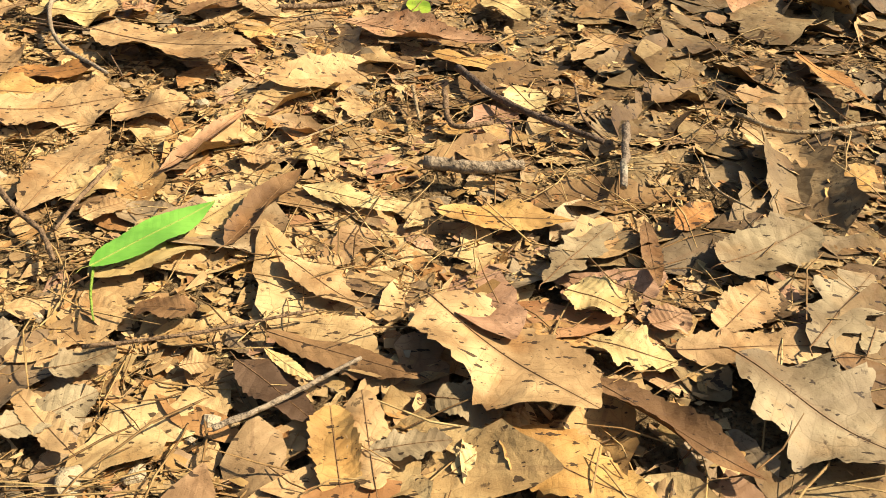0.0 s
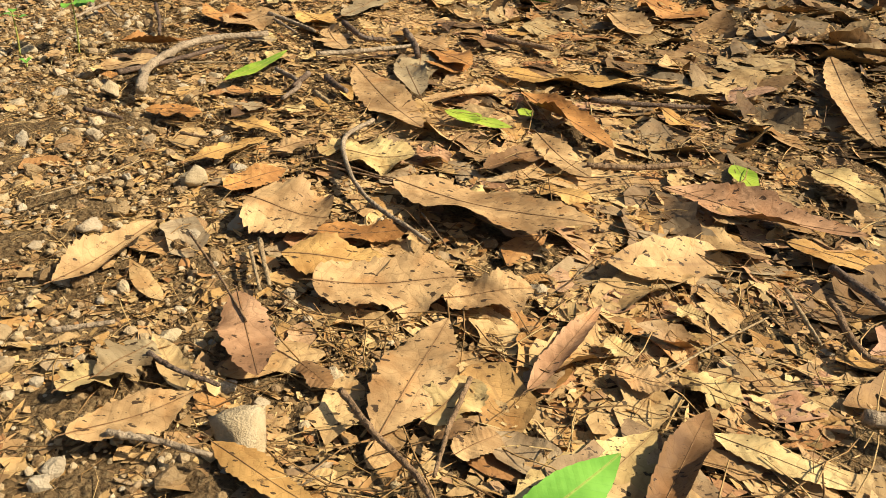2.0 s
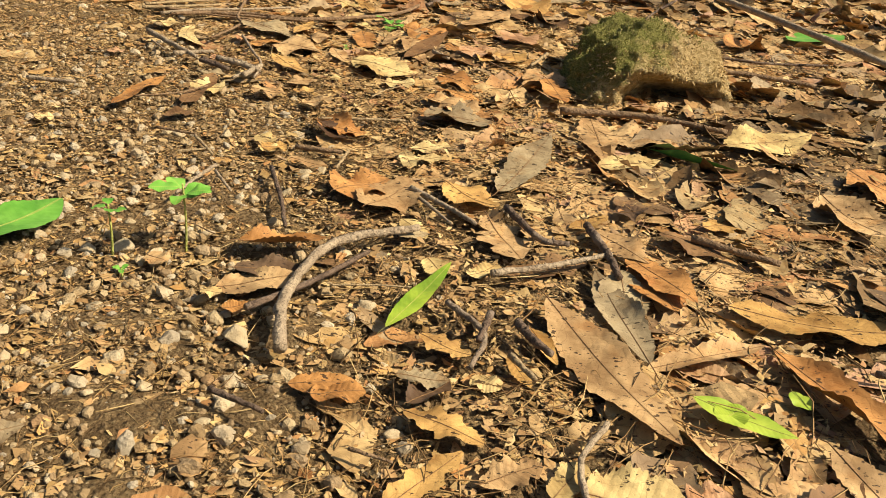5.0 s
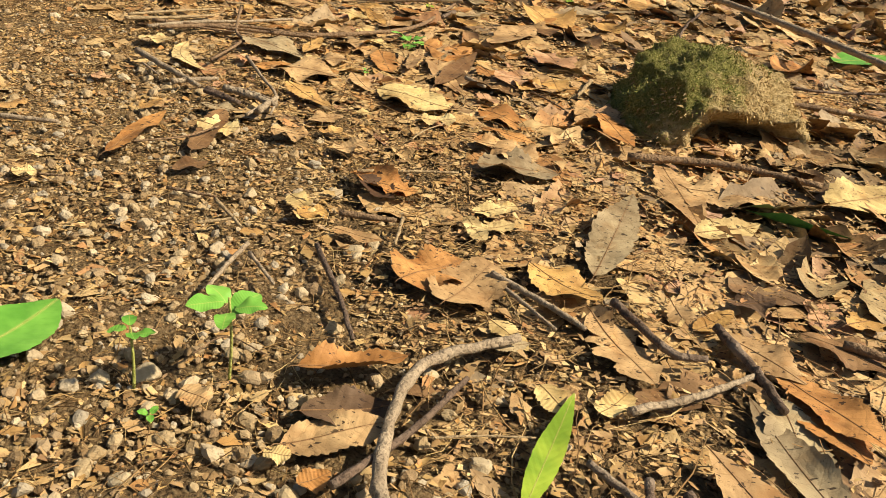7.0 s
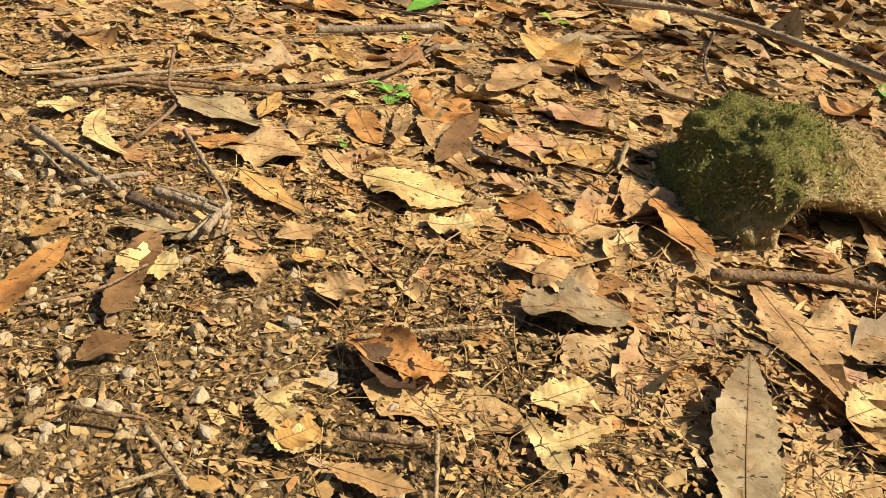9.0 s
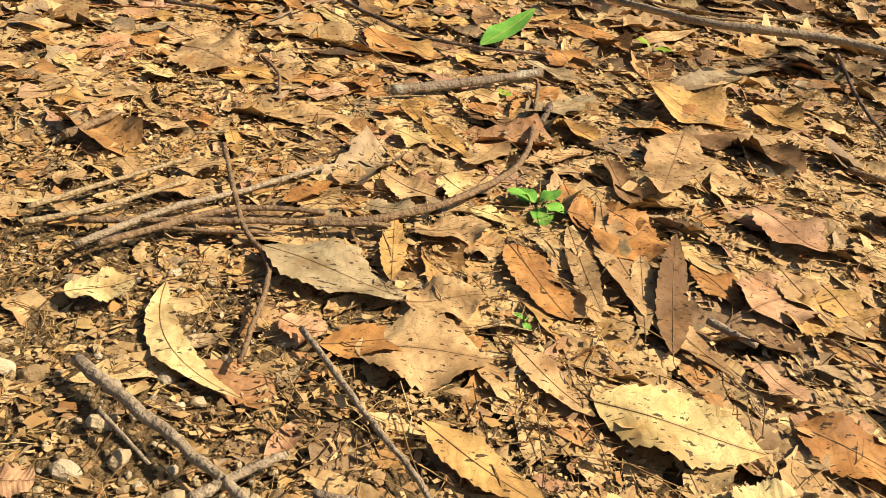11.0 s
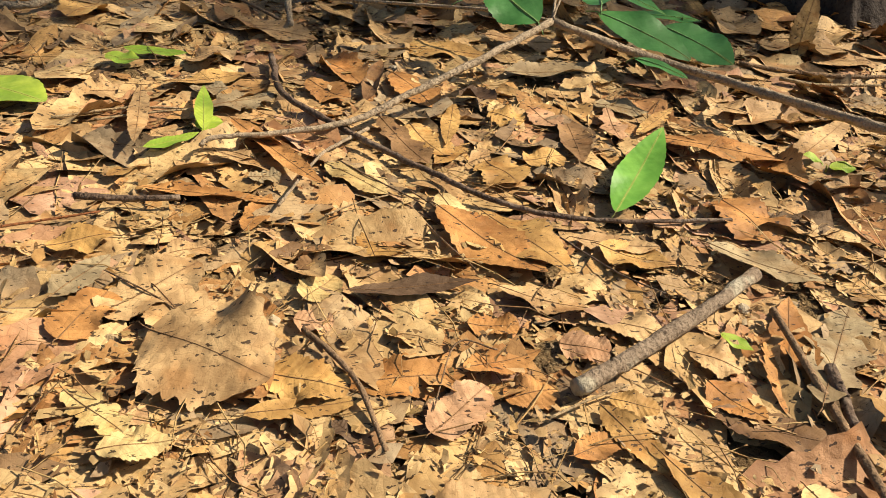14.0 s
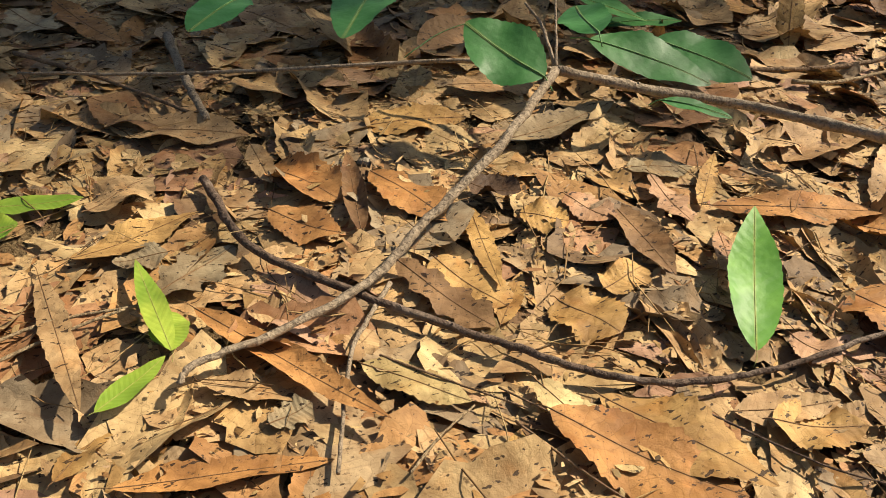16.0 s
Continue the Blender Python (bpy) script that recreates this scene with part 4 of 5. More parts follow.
stick([(-1.65, 3.486, 0.037), (-1.512, 3.387, 0.037), (-1.412, 3.293, 0.037)], 0.0090, 0.0063, "grey")
stick([(-1.629, 3.452, 0.034), (-1.479, 3.276, 0.034)], 0.0060, 0.0042, "grey")
stick([(-1.101, 3.399, 0.041), (-1.038, 3.23, 0.041), (-0.999, 3.099, 0.041)], 0.0131, 0.0092, "dark")
stick([(-1.344, 3.444, 0.039), (-1.223, 3.249, 0.039), (-1.141, 3.246, 0.039)], 0.0112, 0.0078, "dark")
stick([(-2.103, 3.689, 0.038), (-1.943, 3.699, 0.038)], 0.0103, 0.0072, "brown")
stick([(-1.93, 3.73, 0.034), (-1.916, 3.558, 0.034)], 0.0058, 0.0041, "pale")
stick([(-2.431, 3.489, 0.033), (-2.357, 3.546, 0.033)], 0.0051, 0.0036, "pale")
stick([(-3.457, 5.339, 0.037), (-3.178, 5.399, 0.037), (-2.703, 5.464, 0.037)], 0.0092, 0.0065, "brown")
stick([(-3.294, 3.946, 0.037), (-3.11, 3.977, 0.037)], 0.0092, 0.0064, "grey")
stick([(-1.269, 4.516, 0.043), (-0.925, 4.554, 0.043), (-0.606, 4.477, 0.043)], 0.0153, 0.0107, "brown")
stick([(-1.692, 2.824, 0.031), (-1.6, 2.856, 0.031), (-1.5, 2.879, 0.031)], 0.0028, 0.0020, "pale")
stick([(-0.541, 5.818, 0.036), (-0.266, 5.846, 0.036), (0.067, 5.999, 0.036)], 0.0079, 0.0056, "dark")
stick([(-0.653, 5.468, 0.043), (-0.377, 5.48, 0.043), (-0.093, 5.456, 0.043)], 0.0146, 0.0102, "brown")
stick([(-2.208, 2.949, 0.03), (-2.167, 3.025, 0.03), (-2.068, 2.993, 0.03)], 0.0024, 0.0017, "brown")
leaf("cream", -3.189, 5.135, -55.5, 0.437, 0.077, sway=-0.16)
leaf("grey", -3.008, 5.304, -21.7, 0.39, 0.21)
leaf("tan", -2.651, 5.138, 13.4, 0.194, 0.18)
leaf("rust", -2.826, 4.97, 10.7, 0.279, 0.12)
leaf("pink", -2.916, 5.027, -16.3, 0.103, 0.098, "scrap")
leaf("rust", -2.562, 4.955, 44.7, 0.125, 0.059)
leaf("ochre", -2.688, 5.222, 91.6, 0.313, 0.069)
leaf("brown", -2.058, 5.023, 77.1, 0.501, 0.092)
leaf("tan", -2.102, 5.095, 80.7, 0.401, 0.061)
leaf("tan", -2.222, 5.561, -86.9, 0.429, 0.072)
leaf("pink", -1.825, 5.206, 40.5, 0.254, 0.2, "oval")
leaf("rust", -2.395, 5.445, -68.4, 0.35, 0.131)
leaf("cream", -2.261, 4.84, -19.8, 0.337, 0.191)
leaf("tan", -2.413, 5.009, -54.1, 0.256, 0.09)
leaf("ochre", -2.605, 4.732, -38.5, 0.302, 0.099)
leaf("tan", -2.415, 4.411, 38.7, 0.136, 0.085, "oval")
leaf("rust", -1.844, 4.842, -34.3, 0.263, 0.176)
leaf("rust", -1.812, 4.6, -13.1, 0.217, 0.095)
leaf("tan", -1.418, 5.14, -100.6, 0.287, 0.061)
leaf("tan", -1.512, 4.715, -92.2, 0.208, 0.094, curl=0.8)
leaf("pink", -1.858, 5.025, -65.5, 0.135, 0.092, "scrap")
leaf("pink", -1.637, 5.741, -65.3, 0.259, 0.207, "oval")
leaf("brown", -1.751, 6.203, 20.9, 0.258, 0.142)
leaf("brown", -1.533, 6.322, -60.3, 0.317, 0.209, curl=0.9)
leaf("tan", -1.261, 5.818, -40.9, 0.217, 0.206)
leaf("grey", -2.797, 4.346, -7.5, 0.169, 0.075, "scrap")
leaf("ochre", -2.955, 4.214, 73.8, 0.111, 0.063)
leaf("pink", -3.312, 4.532, 11.6, 0.075, 0.071, "scrap")
leaf("tan", -3.558, 6.658, -37.2, 0.288, 0.273, "oval")
leaf("tan", -4.12, 6.263, 46.7, 0.147, 0.14, "oval")
leaf("cream", -3.381, 5.049, 29.6, 0.146, 0.11, "scrap")
leaf("rust", -1.816, 4.477, -14.4, 0.169, 0.125, "scrap")
leaf("ochre", -1.731, 4.41, -41.6, 0.059, 0.056, "scrap")
leaf("cream", -2.038, 4.6, 16.2, 0.132, 0.104, "scrap")
leaf("ochre", -2.338, 4.293, 53.8, 0.097, 0.056, "scrap")
leaf("cream", -2.276, 4.566, 43.1, 0.063, 0.059, "scrap")
leaf("tan", -2.546, 5.465, -16.5, 0.144, 0.128, "scrap")
leaf("tan", -2.491, 5.903, 57.2, 0.221, 0.113, "scrap")
leaf("tan", -2.593, 5.65, 139.9, 0.208, 0.116)
leaf("ochre", -1.578, 5.365, -74.8, 0.152, 0.128)
leaf("rust", -1.909, 5.43, -64.5, 0.197, 0.118)
leaf("ochre", -1.344, 6.638, -69.5, 0.24, 0.197, curl=0.6)
leaf("rust", -2.896, 7.09, -55.3, 0.362, 0.172)
stick([(-3.268, 4.817, 0.041), (-3.059, 4.653, 0.041), (-2.857, 4.479, 0.041)], 0.0127, 0.0089, "grey")
stick([(-2.972, 4.499, 0.038), (-2.903, 4.563, 0.038), (-2.837, 4.614, 0.038)], 0.0104, 0.0073, "grey")
stick([(-2.82, 4.446, 0.038), (-2.745, 4.413, 0.038), (-2.67, 4.388, 0.038)], 0.0104, 0.0073, "dark")
stick([(-2.865, 4.988, 0.035), (-2.717, 4.752, 0.035), (-2.581, 4.539, 0.035), (-2.533, 4.346, 0.035)], 0.0070, 0.0049, "grey")
stick([(-2.605, 4.295, 0.035), (-2.581, 4.479, 0.035)], 0.0068, 0.0048, "grey")
stick([(-2.779, 4.531, 0.037), (-2.683, 4.516, 0.037), (-2.581, 4.484, 0.037)], 0.0085, 0.0060, "lichen")
stick([(-3.223, 5.851, 0.036), (-3.078, 5.412, 0.036), (-2.973, 5.198, 0.036), (-2.968, 4.856, 0.036)], 0.0082, 0.0058, "brown")
stick([(-3.428, 5.23, 0.037), (-3.267, 5.44, 0.037), (-3.117, 5.578, 0.037), (-2.922, 5.783, 0.037)], 0.0095, 0.0066, "grey")
stick([(-3.272, 5.347, 0.034), (-3.13, 5.356, 0.034), (-2.988, 5.379, 0.034)], 0.0055, 0.0039, "brown")
stick([(-3.595, 5.376, 0.035), (-3.452, 5.543, 0.035), (-3.291, 5.736, 0.035)], 0.0073, 0.0051, "pale")
stick([(-2.916, 5.432, 0.04), (-2.721, 5.498, 0.04), (-2.511, 5.654, 0.04), (-2.311, 5.977, 0.04), (-2.212, 6.614, 0.04)], 0.0119, 0.0083, "brown")
stick([(-2.025, 4.345, 0.031), (-1.998, 4.453, 0.031), (-1.941, 4.569, 0.031)], 0.0032, 0.0022, "pale")
stick([(-1.658, 5.138, 0.032), (-1.552, 5.023, 0.032), (-1.486, 4.912, 0.032)], 0.0042, 0.0029, "brown")
stick([(-0.683, 7.488, 0.037), (-0.87, 6.787, 0.037), (-0.937, 6.332, 0.037)], 0.0090, 0.0063, "dark")
stick([(-1.946, 5.153, 0.038), (-1.852, 5.074, 0.038)], 0.0101, 0.0071, "grey")
stick([(-3.664, 5.785, 0.04), (-3.579, 5.966, 0.04)], 0.0125, 0.0087, "brown")
stick([(-1.221, 6.097, 0.04), (-1.065, 5.992, 0.04), (-0.989, 5.919, 0.04)], 0.0118, 0.0082, "brown")
stick([(-1.408, 5.384, 0.038), (-1.464, 5.146, 0.038)], 0.0099, 0.0069, "pale")
stick([(-3.183, 4.694, 0.033), (-3.059, 4.576, 0.033)], 0.0049, 0.0035, "grey")
stone(-2.899, 4.982, 0.049, yaw=170)
stone(-2.437, 5.114, 0.06, yaw=91)
stone(-2.308, 5.484, 0.045, yaw=39)
leaf("green", -2.413, 7.069, 51.5, 0.405, 0.122, curl=0.4, ry=-15, lift=0.012)
leaf("lime", -3.482, 7.484, 92, 0.311, 0.054, lift=0.04)
leaf("lime", -3.633, 7.389, 34.6, 0.169, 0.056, lift=0.05)
leaf("lime", -3.765, 8.154, -9.8, 0.212, 0.079)
leaf("ochre", -2.776, 7.098, -63.4, 0.344, 0.16, curl=0.12)
leaf("cream", -3.159, 7.345, -48.9, 0.228, 0.09)
leaf("rust", -3.411, 7.63, -62.6, 0.522, 0.079, curl=0.5)
leaf("tan", -3.448, 7.414, -32.9, 0.189, 0.071, curl=0.6)
leaf("rust", -3.636, 7.247, -14.2, 0.366, 0.072, curl=0.5)
leaf("grey", -3.364, 7.266, 13.9, 0.088, 0.083, "oak")
leaf("rust", -2.88, 7.981, -69.6, 0.298, 0.153)
leaf("rust", -3.105, 8.114, -63.3, 0.245, 0.176, "oval", curl=1.3)
leaf("brown", -3.001, 7.737, 74.5, 0.358, 0.073, curl=0.8)
leaf("dark", -2.675, 7.827, -46.2, 0.137, 0.13, "oval", curl=0.8)
leaf("ochre", -2.883, 7.595, -72.4, 0.221, 0.124, "scrap")
leaf("ochre", -2.714, 7.747, -105.8, 0.326, 0.061)
leaf("ochre", -2.856, 7.338, 46.8, 0.199, 0.053)
leaf("brown", -2.979, 7.591, -67.7, 0.28, 0.12, "oak")
leaf("ochre", -2.699, 7.369, -70.4, 0.161, 0.153, "scrap")
leaf("ochre", -2.59, 7.35, 16.3, 0.139, 0.095, "scrap")
leaf("brown", -2.369, 7.635, -99.6, 0.324, 0.109, curl=0.5)
leaf("pink", -2.214, 7.687, -97.6, 0.212, 0.095, "oak")
leaf("grey", -2.227, 7.762, -17.9, 0.189, 0.126)
leaf("rust", -2.131, 7.53, -29.8, 0.446, 0.128)
leaf("pink", -2.202, 7.427, -119.5, 0.209, 0.063)
leaf("grey", -2.486, 7.986, 11.7, 0.45, 0.136, curl=0.5)
leaf("ochre", -2.808, 8.219, -12.1, 0.306, 0.157)
leaf("tan", -3.445, 8.477, -32.1, 0.395, 0.162, curl=0.6)
leaf("ochre", -3.616, 7.884, 14.3, 0.304, 0.125)
leaf("grey", -3.488, 7.682, 30.9, 0.241, 0.143, "oak")
leaf("tan", -3.556, 8.061, 26.7, 0.187, 0.178, "oval")
leaf("tan", -3.316, 7.577, -18.6, 0.088, 0.083, "oval")
leaf("rust", -3.171, 7.898, -52.3, 0.2, 0.128)
leaf("tan", -3.124, 8.221, -90.9, 0.199, 0.067)
leaf("tan", -3.683, 7.864, -86.5, 0.485, 0.063)
leaf("ochre", -3.715, 7.291, 46.2, 0.163, 0.062)
leaf("cream", -2.874, 7.168, -76.3, 0.257, 0.085, "scrap")
leaf("tan", -1.691, 7.684, 120.7, 0.161, 0.152, "oval")
leaf("ochre", -2.165, 7.533, 42.6, 0.292, 0.055)
leaf("ochre", -2.615, 7.672, -38.2, 0.12, 0.107, "scrap")
leaf("pink", -2.47, 7.694, -69, 0.148, 0.102, "scrap")
leaf("tan", -2.477, 8.318, -2.6, 0.309, 0.157)
leaf("tan", -1.253, 8.395, -16.1, 0.383, 0.328, curl=0.7)
leaf("tan", -1.458, 8.115, -0.7, 0.327, 0.189)
leaf("tan", -1.129, 8.191, 11, 0.45, 0.157)
leaf("rust", -3.483, 9.406, -68.6, 0.427, 0.123)
leaf("tan", -2.405, 6.864, -1.8, 0.128, 0.062, "oval")
leaf("tan", -2.564, 6.964, -18.4, 0.215, 0.086)
leaf("pink", -2.306, 7.079, -76.6, 0.112, 0.106, "oval")
leaf("grey", -3.626, 9.389, -64.3, 0.272, 0.172, "oak")
leaf("tan", -2.896, 9.196, -55.3, 0.348, 0.211)
leaf("brown", -2.601, 8.455, -159.7, 0.23, 0.118)
leaf("tan", -3.616, 8.713, -170.2, 0.135, 0.128)
leaf("grey", -3.42, 7.829, 177.1, 0.119, 0.091)
leaf("tan", -3.17, 7.375, 38.8, 0.091, 0.076, "oval")
leaf("rust", -2.33, 6.321, 59.9, 0.427, 0.117, curl=0.35)
leaf("grey", -2.24, 6.884, -37.8, 0.292, 0.117, curl=0.3, lift=0.035)
leaf("grey", -2.279, 6.307, 48.3, 0.443, 0.153, "oak")
leaf("rust", -3.189, 6.497, 2.3, 0.246, 0.12)
leaf("rust", -2.952, 6.513, 13.9, 0.183, 0.087)
leaf("ochre", -3.38, 6.424, 5.6, 0.224, 0.058)
leaf("dark", -3.157, 6.762, 1.9, 0.301, 0.074, lift=0.03)
leaf("tan", -2.816, 6.763, -22.3, 0.224, 0.101)
leaf("tan", -3.551, 6.797, -56.6, 0.331, 0.157, "broad")
leaf("tan", -3.664, 6.733, 38.4, 0.246, 0.145, "scrap")
leaf("rust", -3.727, 6.655, 64.6, 0.173, 0.116, "scrap")
leaf("ochre", -3.12, 6.868, 53.4, 0.27, 0.122)
leaf("ochre", -3.35, 6.544, -23.9, 0.183, 0.116, "scrap")
leaf("pink", -3.048, 6.347, 40.8, 0.174, 0.095, "scrap")
leaf("tan", -2.454, 6.521, -37, 0.116, 0.111, "oval")
leaf("lime", -2.366, 6.558, -50.8, 0.077, 0.044, lift=0.03)
leaf("rust", -2.46, 6.426, -60.5, 0.14, 0.112)
leaf("brown", -2.494, 6.343, -27.2, 0.261, 0.105)
leaf("rust", -2.803, 6.261, 19.8, 0.136, 0.064)
leaf("cream", -3.696, 6.517, -46.4, 0.178, 0.09, "oak")
leaf("cream", -3.617, 6.374, 3.6, 0.126, 0.048)
leaf("rust", -2.074, 7.126, -80.8, 0.214, 0.203, "scrap")
leaf("rust", -1.864, 7.375, -60.6, 0.208, 0.197, "oval", curl=1.0)
leaf("tan", -1.786, 7.29, 36.9, 0.586, 0.102)
leaf("tan", -1.726, 7.166, 16.9, 0.234, 0.074, curl=0.9)
leaf("ochre", -3.805, 6.979, 15.9, 0.15, 0.12)
leaf("grey", -3.762, 6.785, 54.2, 0.173, 0.09)
leaf("tan", -3.545, 6.948, 25.4, 0.11, 0.084, "scrap")
leaf("rust", -3.375, 7.029, 69.2, 0.188, 0.071)
leaf("cream", -3.252, 6.749, 46.9, 0.108, 0.084, "scrap")
leaf("brown", -3.255, 6.856, 51, 0.114, 0.064, "scrap")
leaf("rust", -2.911, 6.653, -7.6, 0.113, 0.082, "scrap")
leaf("pink", -2.726, 6.579, -24.7, 0.11, 0.088, "scrap")
leaf("tan", -2.632, 6.667, -31.2, 0.172, 0.091, "scrap")
leaf("ochre", -2.523, 6.911, -27.7, 0.181, 0.138)
leaf("pink", -3.277, 6.687, -7.5, 0.084, 0.08, "scrap")
leaf("rust", -2.886, 6.427, 5.8, 0.11, 0.094, "scrap")
leaf("dark", -3.175, 6.35, 131.1, 0.073, 0.045)
leaf("ochre", -2.684, 6.396, -23.7, 0.099, 0.056, "scrap")
leaf("tan", -3.861, 7.809, 23.2, 0.168, 0.159, "oak")
leaf("ochre", -2.639, 6.241, -60.4, 0.32, 0.089)
leaf("ochre", -2.708, 6.38, -67.9, 0.191, 0.076)
leaf("ochre", -2.178, 6.351, -53.8, 0.24, 0.134, curl=0.9)
leaf("tan", -2.308, 5.985, 26.1, 0.266, 0.086, curl=0.8)
leaf("brown", -2.043, 6.017, -81.8, 0.321, 0.115, curl=0.9)
leaf("rust", -2.202, 5.831, -81.5, 0.292, 0.088)
leaf("rust", -2.089, 5.659, -44.5, 0.154, 0.146, "oval")
leaf("tan", -1.829, 6.232, 2.5, 0.297, 0.127, curl=0.7)
leaf("rust", -1.935, 6.318, -4.8, 0.217, 0.153)
leaf("rust", -1.718, 6.501, -17.3, 0.272, 0.185)
leaf("tan", -1.867, 6.057, 3.7, 0.229, 0.109)
leaf("grey", -1.73, 6.701, 38.4, 0.759, 0.127, curl=0.7)
leaf("tan", -3.686, 6.052, -19.7, 0.131, 0.107, "oval")
leaf("ochre", -3.816, 6.087, -11.9, 0.111, 0.106, "oval")
leaf("tan", -3.101, 6.127, 16.5, 0.201, 0.138)
leaf("tan", -2.887, 5.98, 19, 0.135, 0.129, "oak")
leaf("ochre", -3.245, 6.025, -70.6, 0.214, 0.055, curl=0.6)
leaf("tan", -3.318, 5.685, 17.8, 0.144, 0.137, "oak")
leaf("tan", -3.336, 5.546, 30.6, 0.147, 0.098)
leaf("grey", -2.952, 5.537, -10.6, 0.125, 0.119, "oak")
leaf("grey", -2.777, 5.614, -18.6, 0.145, 0.103, "scrap")
leaf("pink", -2.656, 5.798, -42.1, 0.113, 0.097, "scrap")
leaf("cream", -2.569, 5.797, -50, 0.137, 0.112, "scrap")
leaf("cream", -2.49, 5.631, -27.3, 0.17, 0.083)
leaf("tan", -2.64, 5.462, 13.2, 0.205, 0.155, "scrap")
leaf("rust", -2.996, 5.564, 60.2, 0.207, 0.069, "scrap")
leaf("cream", -3.618, 6.346, 7.2, 0.127, 0.097)
leaf("cream", -3.963, 6.471, -42.4, 0.231, 0.087)
leaf("tan", -2.093, 5.496, -67.9, 0.08, 0.076, "oval")
leaf("ochre", -2.719, 5.405, 64.2, 0.103, 0.039)
leaf("tan", -3.469, 5.7, -50, 0.123, 0.059, "scrap")
leaf("tan", -3.61, 5.563, 34.4, 0.088, 0.084, "scrap")
leaf("tan", -3.491, 5.996, -13.6, 0.136, 0.09, "scrap")
leaf("rust", -3.373, 6.031, 20.6, 0.091, 0.086, "scrap")
leaf("cream", -2.72, 6.095, -31, 0.122, 0.116, "scrap")
leaf("cream", -2.396, 6.153, -69, 0.129, 0.08, "scrap")
leaf("cream", -3.114, 5.591, 36.7, 0.089, 0.065, "scrap")
leaf("cream", -3.199, 5.444, -3.9, 0.059, 0.044, "scrap")
leaf("tan", -2.887, 5.74, 24.9, 0.107, 0.075, "scrap")
leaf("cream", -2.763, 5.825, -75.2, 0.114, 0.059)
leaf("tan", -2.23, 5.908, 13.4, 0.138, 0.089)
leaf("tan", -3.487, 5.381, 130.8, 0.096, 0.051, "scrap")
leaf("tan", -3.176, 5.393, -5.9, 0.087, 0.061, "scrap")
leaf("ochre", -2.488, 5.421, 48.6, 0.136, 0.057, "scrap")
leaf("lime", -3.463, 7.63, -97.4, 0.116, 0.079, "oval")
leaf("lime", -4.209, 7.939, -37, 0.341, 0.192, "oval")
leaf("lime", -3.812, 8.071, -11.5, 0.11, 0.105, "oval")
leaf("ochre", -1.268, 9.344, -99.8, 0.858, 0.061, lift=0.04)
leaf("tan", -1.32, 8.762, -72.7, 0.307, 0.291, "oval", curl=0.6)
leaf("ochre", -1.189, 8.216, 55.7, 0.338, 0.098, lift=0.03, ry=-45)
leaf("brown", -0.654, 8.533, -61.1, 0.306, 0.291, curl=0.5)
leaf("brown", -3.475, 8.628, -46.1, 0.354, 0.2)
leaf("ochre", -3.908, 8.636, -108.9, 0.228, 0.184, "oval")
leaf("green", -0.062, 6.518, 47.5, 0.594, 0.251, "oval")
stick([(-3.282, 8.083, 0.039), (-3.258, 7.773, 0.039), (-3.125, 7.558, 0.039), (-2.998, 7.404, 0.039), (-2.879, 7.263, 0.039), (-2.765, 7.133, 0.039), (-2.625, 7.05, 0.039), (-2.407, 7.005, 0.039), (-2.12, 6.988, 0.039)], 0.0111, 0.0055, "dark")
stick([(-3.018, 7.534, 0.034), (-3.106, 7.445, 0.034), (-3.179, 7.353, 0.034), (-3.293, 7.115, 0.034)], 0.0057, 0.0040, "grey")
stick([(-3.26, 6.638, 0.035), (-3.174, 6.498, 0.035), (-3.135, 6.305, 0.035)], 0.0072, 0.0050, "brown")
stick([(-2.755, 6.41, 0.047), (-2.552, 6.515, 0.047), (-2.191, 6.738, 0.047)], 0.0192, 0.0163, "lichen")
stick([(-2.185, 6.423, 0.042), (-2.234, 6.254, 0.042)], 0.0143, 0.0100, "dark")
stick([(-3.772, 7.172, 0.038), (-3.652, 7.155, 0.038), (-3.527, 7.156, 0.038)], 0.0097, 0.0068, "dark")
stick([(-2.823, 6.351, 0.031), (-2.73, 6.39, 0.031), (-2.634, 6.423, 0.031)], 0.0034, 0.0023, "pale")
stick([(-3.183, 8.981, 0.043), (-3.202, 8.636, 0.043), (-3.203, 8.37, 0.043)], 0.0151, 0.0106, "grey")
stick([(-3.64, 9.015, 0.035), (-3.425, 8.759, 0.035), (-3.23, 8.429, 0.035)], 0.0072, 0.0051, "brown")
stick([(-3.786, 7.616, 0.032), (-3.653, 7.651, 0.032), (-3.538, 7.669, 0.032)], 0.0040, 0.0028, "pale")
stick([(-3.182, 7.069, 0.031), (-3.099, 7.121, 0.031), (-3.013, 7.159, 0.031)], 0.0027, 0.0019, "pale")
stick([(-2.95, 7.182, 0.03), (-2.878, 7.059, 0.03), (-2.855, 6.976, 0.03)], 0.0021, 0.0014, "brown")
stick([(-2.963, 7.097, 0.03), (-2.913, 6.955, 0.03), (-2.85, 6.821, 0.03)], 0.0025, 0.0017, "brown")
stick([(-3.121, 7.346, 0.031), (-3.024, 7.229, 0.031), (-2.927, 7.113, 0.031)], 0.0027, 0.0019, "brown")
stick([(-2.632, 6.996, 0.03), (-2.512, 6.804, 0.03), (-2.427, 6.71, 0.03)], 0.0025, 0.0017, "dark")
stick([(-1.382, 8.005, 0.036), (-1.234, 7.951, 0.036), (-0.987, 7.943, 0.036)], 0.0082, 0.0057, "pale")
stick([(-1.491, 8.127, 0.038), (-1.139, 8.036, 0.038), (-0.68, 8.011, 0.038)], 0.0102, 0.0071, "brown")
